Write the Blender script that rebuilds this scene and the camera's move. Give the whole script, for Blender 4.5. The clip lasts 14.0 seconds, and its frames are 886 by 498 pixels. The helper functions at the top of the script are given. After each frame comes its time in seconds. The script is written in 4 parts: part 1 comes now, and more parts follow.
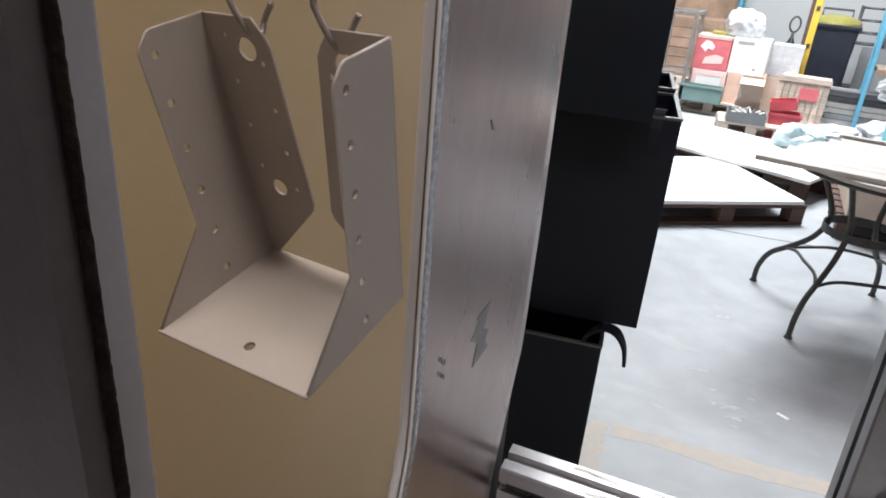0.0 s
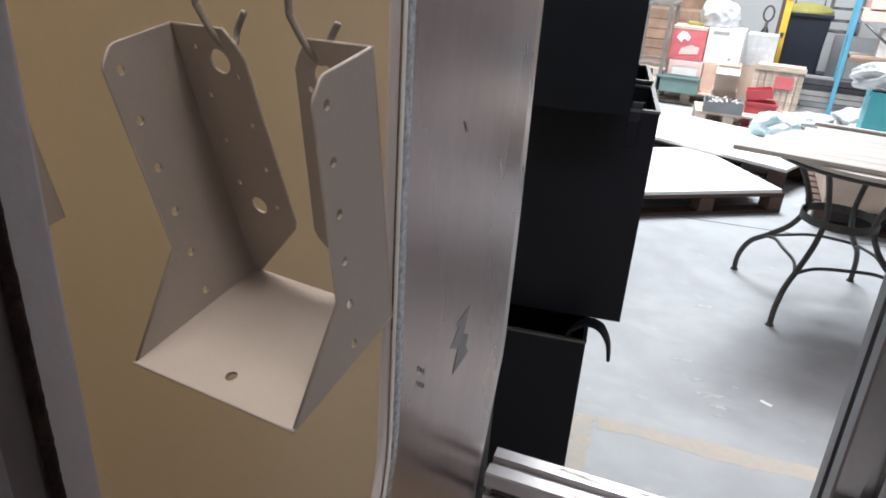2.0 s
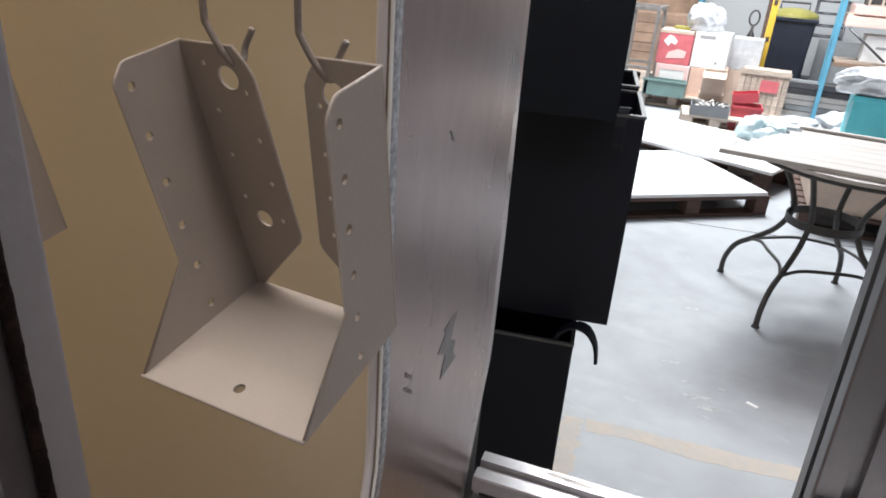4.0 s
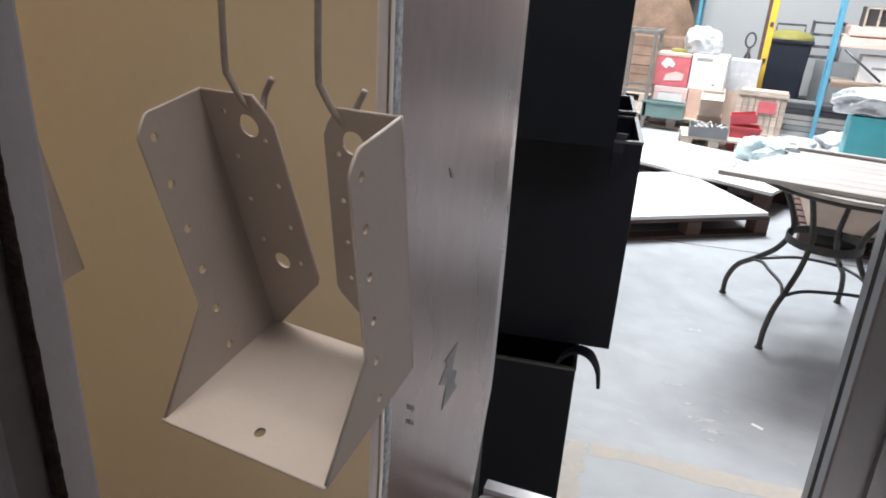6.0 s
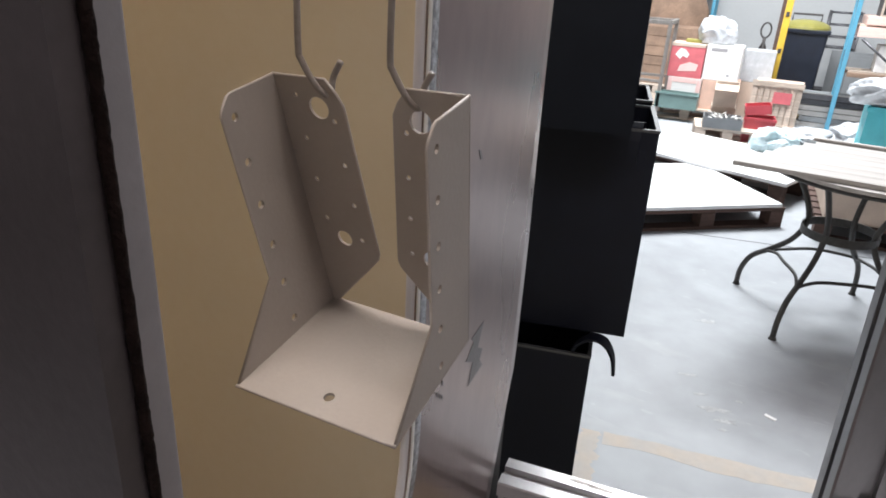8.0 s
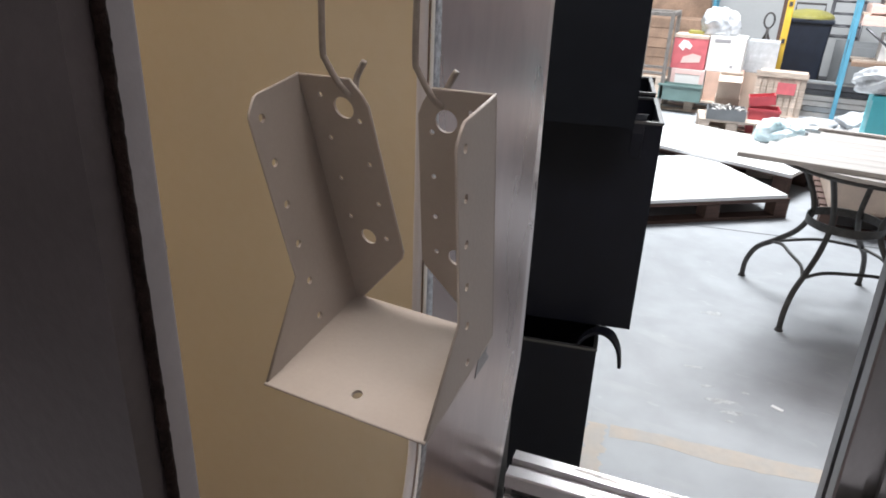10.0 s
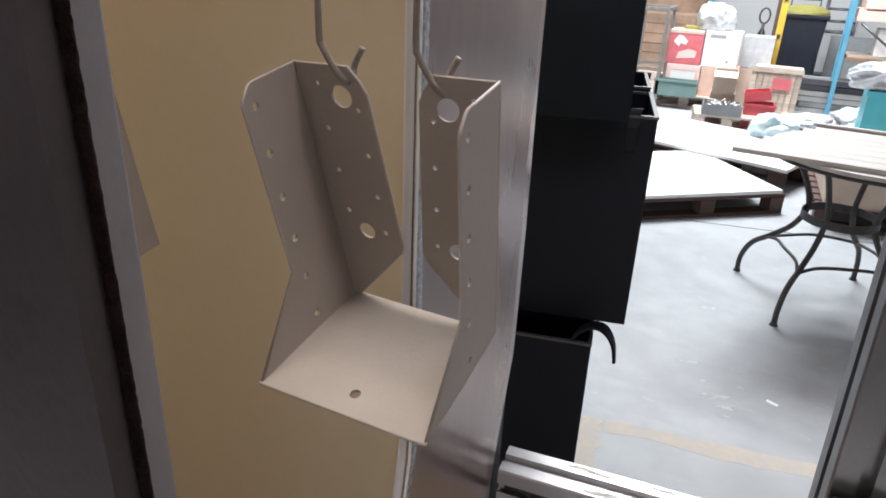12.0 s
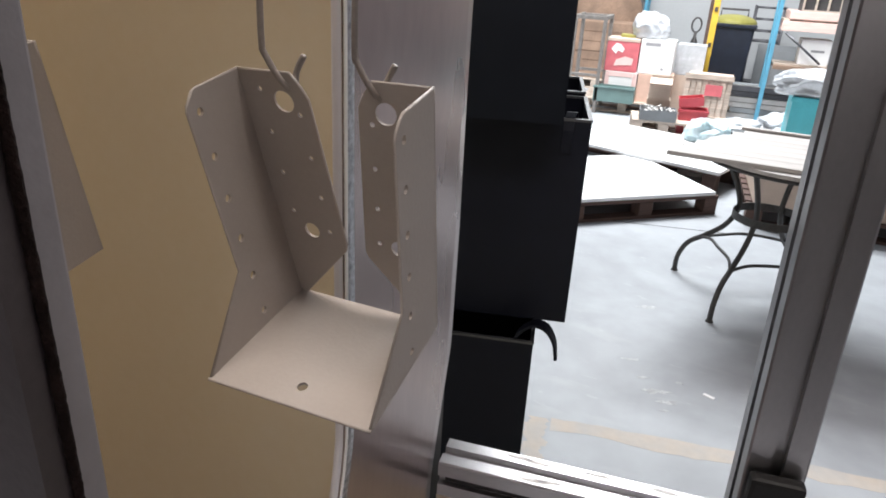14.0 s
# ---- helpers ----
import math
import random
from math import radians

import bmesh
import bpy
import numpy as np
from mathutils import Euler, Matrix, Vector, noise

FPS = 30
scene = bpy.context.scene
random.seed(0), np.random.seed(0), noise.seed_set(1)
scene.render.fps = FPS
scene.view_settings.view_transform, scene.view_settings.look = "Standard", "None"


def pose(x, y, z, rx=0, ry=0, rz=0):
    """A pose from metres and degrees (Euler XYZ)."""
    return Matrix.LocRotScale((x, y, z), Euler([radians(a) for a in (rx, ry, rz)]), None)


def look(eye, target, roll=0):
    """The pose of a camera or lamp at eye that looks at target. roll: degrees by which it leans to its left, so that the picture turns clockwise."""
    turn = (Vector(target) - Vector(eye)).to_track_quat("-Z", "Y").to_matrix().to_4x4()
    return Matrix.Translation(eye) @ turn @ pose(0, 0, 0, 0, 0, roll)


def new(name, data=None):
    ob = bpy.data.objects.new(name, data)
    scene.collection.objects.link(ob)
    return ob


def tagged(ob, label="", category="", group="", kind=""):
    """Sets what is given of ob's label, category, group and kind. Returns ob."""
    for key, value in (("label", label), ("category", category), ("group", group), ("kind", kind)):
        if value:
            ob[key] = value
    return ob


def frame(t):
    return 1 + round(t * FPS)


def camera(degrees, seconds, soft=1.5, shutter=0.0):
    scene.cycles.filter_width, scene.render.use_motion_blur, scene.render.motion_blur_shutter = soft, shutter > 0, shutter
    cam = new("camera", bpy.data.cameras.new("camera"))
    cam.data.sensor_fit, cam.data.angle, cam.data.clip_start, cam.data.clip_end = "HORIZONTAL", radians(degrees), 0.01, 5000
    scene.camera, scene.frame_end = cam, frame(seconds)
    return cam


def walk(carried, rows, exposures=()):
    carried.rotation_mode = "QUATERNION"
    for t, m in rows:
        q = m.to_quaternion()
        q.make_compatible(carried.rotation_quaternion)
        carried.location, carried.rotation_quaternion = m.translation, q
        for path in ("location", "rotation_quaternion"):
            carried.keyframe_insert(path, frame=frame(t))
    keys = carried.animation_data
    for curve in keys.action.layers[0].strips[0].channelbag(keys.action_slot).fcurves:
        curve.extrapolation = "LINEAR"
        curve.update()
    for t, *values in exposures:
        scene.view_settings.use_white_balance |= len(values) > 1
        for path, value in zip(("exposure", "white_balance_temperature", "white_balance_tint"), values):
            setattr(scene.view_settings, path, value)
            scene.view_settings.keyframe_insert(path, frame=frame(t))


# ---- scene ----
cam = camera(66.4, 14.0, soft=1.8)
PATH = [
    (0, (0.002, 0.044, 1.483), (-0.789, 1.691, 0.67), 4.7),
    (0.5, (-0.004, 0.049, 1.481), (-0.789, 1.698, 0.668), 4.4),
    (1, (0.002, 0.055, 1.482), (-0.769, 1.706, 0.658), 3.6),
    (1.5, (0.005, 0.056, 1.484), (-0.753, 1.714, 0.662), 3.8),
    (2, (0.0, 0.058, 1.484), (-0.744, 1.723, 0.663), 3.8),
    (2.5, (0.004, 0.064, 1.486), (-0.724, 1.738, 0.667), 4.2),
    (3, (0.003, 0.058, 1.488), (-0.711, 1.735, 0.666), 4.4),
    (3.5, (0.002, 0.056, 1.488), (-0.712, 1.734, 0.667), 4.3),
    (6, (0.006, 0.049, 1.5), (-0.73, 1.75, 0.748), 3.4),
    (6.5, (0.0, 0.048, 1.494), (-0.755, 1.737, 0.734), 3.6),
    (7, (0.005, 0.032, 1.495), (-0.756, 1.714, 0.726), 3.2),
    (7.5, (0.005, 0.03, 1.498), (-0.756, 1.711, 0.727), 3.2),
    (8, (0.002, 0.03, 1.497), (-0.758, 1.71, 0.721), 3.2),
    (10.5, (0.004, 0.026, 1.497), (-0.765, 1.694, 0.705), 2.1),
    (11, (0.005, 0.03, 1.497), (-0.762, 1.697, 0.702), 2.0),
    (11.5, (0.004, 0.03, 1.496), (-0.76, 1.698, 0.7), 2.3),
    (12, (0.004, 0.033, 1.493), (-0.752, 1.703, 0.694), 2.4),
    (12.5, (0.004, 0.034, 1.49), (-0.729, 1.717, 0.695), 2.7),
    (13, (0.007, 0.036, 1.492), (-0.673, 1.747, 0.71), 2.9),
    (13.5, (0.014, 0.034, 1.49), (-0.602, 1.77, 0.71), 3.6),
    (14, (0.02, 0.022, 1.491), (-0.598, 1.759, 0.717), 3.2),
]
walk(cam, [(t, look(eye, target, roll)) for t, eye, target, roll in PATH])

# seconds, place of the hanger's front left corner, its tilt, lean and turn in degrees
CONVEYOR = [
    (0, -0.2019, 0.2052, 1.3304, 11.22, -1.48, -0.30),
    (0.5, -0.1998, 0.2076, 1.3295, 11.12, -1.53, -0.73),
    (1, -0.1976, 0.2061, 1.3294, 11.23, -1.53, -0.37),
    (1.5, -0.1957, 0.2034, 1.3299, 10.98, -1.73, -0.17),
    (2, -0.1943, 0.2066, 1.3293, 11.00, -1.62, -0.41),
    (2.5, -0.1926, 0.2068, 1.3289, 10.75, -1.71, -0.24),
    (3, -0.1910, 0.2057, 1.3305, 11.41, -1.49, -0.13),
    (3.5, -0.1890, 0.2085, 1.3291, 10.73, -1.69, -0.10),
    (6, -0.1778, 0.2050, 1.3322, 11.31, -1.18, -0.05),
    (6.5, -0.1757, 0.2069, 1.3309, 10.32, -1.99, 0.31),
    (7, -0.1734, 0.2055, 1.3315, 9.96, -1.98, -0.09),
    (7.5, -0.1716, 0.2078, 1.3306, 9.91, -1.81, 0.48),
    (8, -0.1702, 0.2072, 1.3314, 9.97, -1.87, 0.08),
    (10.5, -0.1605, 0.2090, 1.3302, 10.10, -1.57, 0.05),
    (11, -0.1588, 0.2075, 1.3311, 9.82, -1.94, -0.03),
    (11.5, -0.1575, 0.2077, 1.3320, 9.95, -1.66, -0.36),
    (12, -0.1561, 0.2086, 1.3308, 9.98, -1.70, -0.26),
    (12.5, -0.1545, 0.2098, 1.3288, 10.15, -1.54, -0.32),
    (13, -0.1529, 0.2086, 1.3288, 9.61, -1.81, -0.10),
    (13.5, -0.1506, 0.2078, 1.3314, 10.52, -1.67, -0.47),
    (14, -0.1491, 0.2110, 1.3264, 10.38, -1.70, -0.69),
]

# ---- light ----
world = bpy.data.worlds.new("sky")
scene.world = world
world.use_nodes = True
sky = world.node_tree.nodes.new("ShaderNodeTexSky")
sky.sky_type, sky.sun_disc = "NISHITA", False
sky.sun_elevation, sky.sun_rotation = radians(50), radians(200)
world.node_tree.links.new(sky.outputs[0], world.node_tree.nodes["Background"].inputs[0])
world.node_tree.nodes["Background"].inputs[1].default_value = 0.12
scene.view_settings.exposure = 0.38

# unseen area lamps in the roof, most added to brighten, the near ones tinted warm: x, y, size x, size y, watts, colour
AREA_LAMPS = [
    # main daylight, placed to match the table's shadow
    (-0.9, 6.4, 2.4, 1.5, 408, (0.94, 0.975, 1.0)),
    # added to brighten the far cartons' fronts
    (-0.3, 7.6, 3.0, 0.7, 320, (0.95, 0.98, 1.0)),
    # added for highlights on the sill
    (-1.2, 4.6, 2.4, 0.9, 14, (0.94, 0.98, 1.0)),
    # added to brighten the cream wall and the hangers from above
    (-0.4, 0.25, 5.0, 0.8, 168, (1.0, 0.92, 0.85)),
    # added as soft light from behind the camera
    (0.4, -2.4, 3.6, 1.6, 500, (1.0, 0.92, 0.895)),
]
ROOF = 5.0
for sx, sy, wx, wy, watts, tone in AREA_LAMPS:
    lamp = bpy.data.lights.new("area_lamp", "AREA")
    lamp.shape, lamp.size, lamp.size_y, lamp.energy, lamp.color = "RECTANGLE", wx, wy, watts, tone
    ob = new("unseen_area_lamp", lamp)
    ob.matrix_world = pose(sx, sy, ROOF + 0.05)


# ---- materials ----
def mat(name, base, rough=0.6, metal=0.0, var=0.12, scale=8.0, fine=90.0, bump=0.15, second=None, stretch=(1, 1, 1), spec=0.5, rand=0.0, span=0.1):
    """Two scales of noise over a base colour, rough and bumped."""
    m = bpy.data.materials.new(name)
    m.use_nodes = True
    nt = m.node_tree
    n, l = nt.nodes, nt.links
    bsdf = n["Principled BSDF"]
    tc = n.new("ShaderNodeTexCoord")
    mp = n.new("ShaderNodeMapping")
    mp.inputs["Scale"].default_value = stretch
    l.new(tc.outputs["Object"], mp.inputs[0])
    big, small = n.new("ShaderNodeTexNoise"), n.new("ShaderNodeTexNoise")
    for node, s, d in ((big, scale, 5), (small, fine, 3)):
        node.inputs["Scale"].default_value, node.inputs["Detail"].default_value = s, d
        l.new(mp.outputs[0], node.inputs["Vector"])
    ramp = n.new("ShaderNodeValToRGB")
    lo = tuple(c * (1 - var) for c in base)
    hi = second or tuple(min(1, c * (1 + var)) for c in base)
    ramp.color_ramp.elements[0].position, ramp.color_ramp.elements[1].position = 0.35, 0.68
    ramp.color_ramp.elements[0].color, ramp.color_ramp.elements[1].color = (*lo, 1), (*hi, 1)
    l.new(big.outputs["Fac"], ramp.inputs[0])
    mix = n.new("ShaderNodeMixRGB")
    mix.blend_type = "OVERLAY"
    mix.inputs[0].default_value = min(0.5, var * 1.4)
    l.new(ramp.outputs[0], mix.inputs[1])
    l.new(small.outputs["Fac"], mix.inputs[2])
    out = mix.outputs[0]
    if rand:
        info, hsv, mr = n.new("ShaderNodeObjectInfo"), n.new("ShaderNodeHueSaturation"), n.new("ShaderNodeMapRange")
        mr.inputs["To Min"].default_value, mr.inputs["To Max"].default_value = 1 - rand, 1 + rand
        l.new(info.outputs["Random"], mr.inputs["Value"])
        l.new(mr.outputs[0], hsv.inputs["Value"])
        l.new(out, hsv.inputs["Color"])
        out = hsv.outputs[0]
    l.new(out, bsdf.inputs["Base Color"])
    rr = n.new("ShaderNodeMapRange")
    rr.inputs["To Min"].default_value, rr.inputs["To Max"].default_value = max(0.04, rough - span), min(1, rough + span)
    l.new(big.outputs["Fac"], rr.inputs["Value"])
    l.new(rr.outputs[0], bsdf.inputs["Roughness"])
    bsdf.inputs["Metallic"].default_value = metal
    bsdf.inputs["Specular IOR Level"].default_value = spec
    if bump:
        bp = n.new("ShaderNodeBump")
        bp.inputs["Strength"].default_value, bp.inputs["Distance"].default_value = bump, 0.002
        l.new(small.outputs["Fac"], bp.inputs["Height"])
        l.new(bp.outputs[0], bsdf.inputs["Normal"])
    return m


M_TAN = mat("cream_booth_paint", (0.79, 0.69, 0.52), 0.55, var=0.05, scale=2.5, fine=140, bump=0.08)
M_PANEL = mat("dark_panel_paint", (0.073, 0.060, 0.063), 0.5, var=0.15, scale=14, fine=220, bump=0.1)
M_BLOCKER = mat("light_block_paint", (0.09, 0.082, 0.082), 0.7, var=0.05)
M_GASKET = mat("brown_rubber_seal", (0.014, 0.008, 0.007), 0.9, var=0.4, scale=120, fine=500, bump=0.9, spec=0.1)
M_LIP = mat("pale_grey_edging", (0.29, 0.27, 0.285), 0.5, var=0.06, scale=20, fine=200, bump=0.1)
M_BEAD = mat("white_vinyl_bead", (0.68, 0.66, 0.70), 0.45, var=0.04, scale=30)
M_STEEL = mat("brushed_stainless", (0.40, 0.325, 0.308), 0.28, metal=1.0, var=0.07, scale=7, fine=110, bump=0.02, stretch=(1, 1, 0.35), span=0.03)
M_GALV = mat("galvanised_strip", (0.42, 0.43, 0.46), 0.45, metal=0.85, var=0.35, scale=260, fine=900, bump=0.35)
M_ALU = mat("anodised_aluminium", (0.43, 0.415, 0.42), 0.33, metal=1.0, var=0.05, scale=12, fine=260, bump=0.05, stretch=(0.5, 1, 1), span=0.05)
M_SLOT = mat("dark_profile_slot", (0.05, 0.045, 0.045), 0.7, var=0.2, bump=0.1)
M_DIRT = mat("aluminium_scuff", (0.62, 0.61, 0.60), 0.75, var=0.25, scale=60, fine=400, bump=0.5)
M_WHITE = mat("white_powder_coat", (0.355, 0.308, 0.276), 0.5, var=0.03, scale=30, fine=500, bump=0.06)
M_WIRE = mat("coated_hook_wire", (0.25, 0.212, 0.19), 0.5, var=0.15, scale=60, fine=400, bump=0.2)
M_BLACK = mat("black_powder_coat", (0.0034, 0.0042, 0.0085), 0.5, spec=0.14, var=0.12, scale=20, fine=600, bump=0.1)
M_BLACK2 = mat("black_satin_coat", (0.0030, 0.0042, 0.0075), 0.45, spec=0.14, var=0.12, scale=20, fine=600, bump=0.1)
M_IRONBLACK = mat("black_oxide", (0.010, 0.009, 0.009), 0.5, var=0.2, scale=40, fine=300, bump=0.15, spec=0.3)
M_BRIM = mat("black_coat_edge", (0.035, 0.036, 0.04), 0.4, var=0.12, scale=20, fine=600, bump=0.1)
M_CONC = mat("concrete_floor", (0.322, 0.336, 0.358), 0.6, var=0.12, scale=1.1, fine=7, bump=0.06)
M_CHIP = mat("chipped_concrete", (0.405, 0.41, 0.42), 0.8, var=0.2, scale=30, fine=120, bump=0.3)
# tone of the unseen east wall, dark so that the steel mirrors it
M_DARKWALL = mat("dark_reflection_paint", (0.13, 0.12, 0.125), 0.8, var=0.1, scale=0.8, fine=30, bump=0.1)
M_WALL = mat("hall_wall_paint", (0.42, 0.43, 0.44), 0.8, var=0.04, scale=0.8, fine=30, bump=0.1)
# roof is out of view, toned darker to cut bounced light
M_ROOF = mat("roof_sheet", (0.24, 0.245, 0.25), 0.7, var=0.05)
M_LINE = mat("worn_floor_marking", (0.46, 0.395, 0.335), 0.7, var=0.06, scale=9, fine=40, bump=0.05, second=(0.39, 0.365, 0.345))
M_PAPER = mat("white_paper", (0.82, 0.82, 0.82), 0.8, var=0.03)
M_IRON = mat("dark_wrought_iron", (0.055, 0.052, 0.050), 0.5, metal=0.4, var=0.25, scale=40, fine=200, bump=0.2)
M_BOARD = mat("pale_limed_wood", (0.50, 0.455, 0.43), 0.65, var=0.16, scale=3, fine=40, bump=0.2, stretch=(0.6, 14, 14), rand=0.08)
M_WOOD = mat("pallet_wood", (0.52, 0.43, 0.36), 0.8, var=0.25, scale=6, fine=60, bump=0.4, stretch=(1, 8, 8), rand=0.18)
# wood colour lowered to hold the shade below the sheets; the mast rail shares it
M_WOOD2 = mat("shade_toned_wood", (0.09, 0.052, 0.042), 0.8, var=0.25, scale=6, fine=60, bump=0.4, stretch=(1, 8, 8), rand=0.15)
M_SHEET = mat("white_laminate_sheet", (0.82, 0.82, 0.83), 0.4, var=0.03, scale=3, fine=50, bump=0.03, rand=0.03)
M_CARD = mat("brown_cardboard", (0.54, 0.43, 0.355), 0.85, var=0.10, scale=7, fine=120, bump=0.15, rand=0.08)
M_CARDP = mat("pale_pink_cardboard", (0.66, 0.44, 0.35), 0.85, var=0.10, scale=7, fine=120, bump=0.15)
M_RED = mat("red_printed_card", (0.60, 0.14, 0.16), 0.55, var=0.10, scale=9)
M_REDP = mat("red_plastic", (0.50, 0.07, 0.09), 0.4, var=0.08)
M_WCARD = mat("white_carton", (0.80, 0.78, 0.77), 0.7, var=0.04, scale=9)
M_INK = mat("grey_print", (0.30, 0.29, 0.30), 0.7, var=0.1)
M_PINK = mat("pale_pink_print", (0.80, 0.55, 0.52), 0.7, var=0.06)
M_BAG = mat("white_plastic_film", (0.46, 0.475, 0.50), 0.25, var=0.10, scale=14, fine=60, bump=0.6)
M_BAGB = mat("blue_tinted_film", (0.48, 0.65, 0.70), 0.25, var=0.10, scale=9, fine=60, bump=0.6, second=(0.62, 0.70, 0.74))
M_TEAL = mat("teal_plastic", (0.07, 0.40, 0.46), 0.4, var=0.08)
M_GREEN = mat("grey_green_plastic", (0.16, 0.25, 0.24), 0.5, var=0.08)
M_YEL = mat("yellow_enamel", (0.62, 0.40, 0.05), 0.4, var=0.08)
M_NAVY = mat("navy_plastic", (0.015, 0.02, 0.035), 0.45, var=0.15)
M_OLIVE = mat("olive_yellow_lid", (0.26, 0.24, 0.06), 0.5, var=0.12)
M_BLUE = mat("blue_rack_enamel", (0.10, 0.32, 0.46), 0.45, var=0.10)
M_SALMON = mat("salmon_boards", (0.76, 0.54, 0.48), 0.7, var=0.08, stretch=(1, 1, 10))
M_BROWN = mat("weathered_brown_board", (0.26, 0.17, 0.12), 0.8, var=0.2, scale=5, fine=50, bump=0.3, rand=0.12)
M_GREY = mat("grey_panel_paint", (0.20, 0.21, 0.22), 0.55, var=0.08)
M_DKST = mat("dark_steel_stock", (0.10, 0.10, 0.11), 0.45, metal=0.7, var=0.2, rand=0.3)
M_STAND = mat("dull_steel_tube", (0.27, 0.25, 0.235), 0.5, metal=0.6, var=0.15, scale=20)
M_SILV = mat("silver_tube", (0.50, 0.48, 0.46), 0.4, metal=0.9, var=0.1)


def worn_concrete(m):
    """Adds pale scuffs and soft dark stains to the floor's colour."""
    n, l = m.node_tree.nodes, m.node_tree.links
    bsdf = n["Principled BSDF"]
    before = bsdf.inputs["Base Color"].links[0].from_socket
    tc = n.new("ShaderNodeTexCoord")
    for scale, stretch, lo, hi, tint, amount in ((2.6, (1.0, 2.6, 1), 0.60, 0.70, (0.50, 0.50, 0.50, 1), 0.14), (1.1, (1, 1, 1), 0.52, 0.74, (0.22, 0.225, 0.24, 1), 0.6), (9.0, (1, 3, 1), 0.66, 0.72, (0.60, 0.60, 0.60, 1), 0.16)):
        mp, nz, rp, mx = n.new("ShaderNodeMapping"), n.new("ShaderNodeTexNoise"), n.new("ShaderNodeMapRange"), n.new("ShaderNodeMixRGB")
        mp.inputs["Scale"].default_value = stretch
        mp.inputs["Rotation"].default_value = (0, 0, 0.35)
        nz.inputs["Scale"].default_value, nz.inputs["Detail"].default_value, nz.inputs["Distortion"].default_value = scale, 6, 0.6
        rp.inputs["From Min"].default_value, rp.inputs["From Max"].default_value, rp.inputs["To Max"].default_value = lo, hi, amount
        mx.inputs[2].default_value = tint
        l.new(tc.outputs["Object"], mp.inputs[0])
        l.new(mp.outputs[0], nz.inputs["Vector"])
        l.new(nz.outputs["Fac"], rp.inputs["Value"])
        l.new(rp.outputs[0], mx.inputs[0])
        l.new(before, mx.inputs[1])
        before = mx.outputs[0]
    l.new(before, bsdf.inputs["Base Color"])


worn_concrete(M_CONC)


# ---- builders ----
def part(name, bm, material, parent=None, label="", m=None):
    """One mesh object from a bmesh, under a thing or a part."""
    me = bpy.data.meshes.new(name)
    bmesh.ops.recalc_face_normals(bm, faces=bm.faces)
    bm.to_mesh(me)
    bm.free()
    me.materials.append(material)
    ob = new(name, me)
    if parent:
        ob.parent = parent
    if m:
        ob.matrix_basis = m
    if label:
        ob["label"] = label
    return ob


def share(name, ob, parent, m):
    """Another object on the same mesh."""
    o = new(name, ob.data)
    o.parent, o.matrix_basis = parent, m
    return o


def thing(name, label, category, m=None, group="", kind=""):
    ob = new(name)
    ob.empty_display_size = 0.1
    if m:
        ob.matrix_basis = m
    return tagged(ob, label, category, group, kind)


def block(x0, y0, z0, x1, y1, z1, bevel=0.0, bm=None):
    """A box between two corners, its edges rounded."""
    bm = bm or bmesh.new()
    made = bmesh.ops.create_cube(bm, size=1.0)["verts"]
    for v in made:
        v.co = Vector(((x0 + x1) / 2 + v.co.x * (x1 - x0), (y0 + y1) / 2 + v.co.y * (y1 - y0), (z0 + z1) / 2 + v.co.z * (z1 - z0)))
    if bevel:
        edges = list({e for v in made for e in v.link_edges})
        bmesh.ops.bevel(bm, geom=edges, offset=bevel, segments=2, affect="EDGES", profile=0.6)
    return bm


def plate(outline, holes, thick, place, bm=None):
    """A sheet with holes, from a flat outline; place(a, b, d) gives the point at a, b and depth d."""
    bm = bm or bmesh.new()
    loops = [list(outline)] + [[(cx + r * math.cos(k * math.tau / n), cy + r * math.sin(k * math.tau / n)) for k in range(n)] for cx, cy, r, n in holes]
    flat = bmesh.new()
    edges = []
    for loop in loops:
        vs = [flat.verts.new((a, b, 0)) for a, b in loop]
        edges += [flat.edges.new((vs[k], vs[(k + 1) % len(vs)])) for k in range(len(vs))]
    bmesh.ops.triangle_fill(flat, use_beauty=True, use_dissolve=False, edges=edges)
    flat.verts.index_update()
    sides = []
    for d in (0.0, thick):
        sides.append([bm.verts.new(place(v.co.x, v.co.y, d)) for v in flat.verts])
    for f in flat.faces:
        ids = [v.index for v in f.verts]
        bm.faces.new([sides[0][k] for k in ids])
        bm.faces.new([sides[1][k] for k in reversed(ids)])
    for e in flat.edges:
        if len(e.link_faces) == 1:
            a, b = (v.index for v in e.verts)
            bm.faces.new((sides[0][a], sides[0][b], sides[1][b], sides[1][a]))
    flat.free()
    return bm


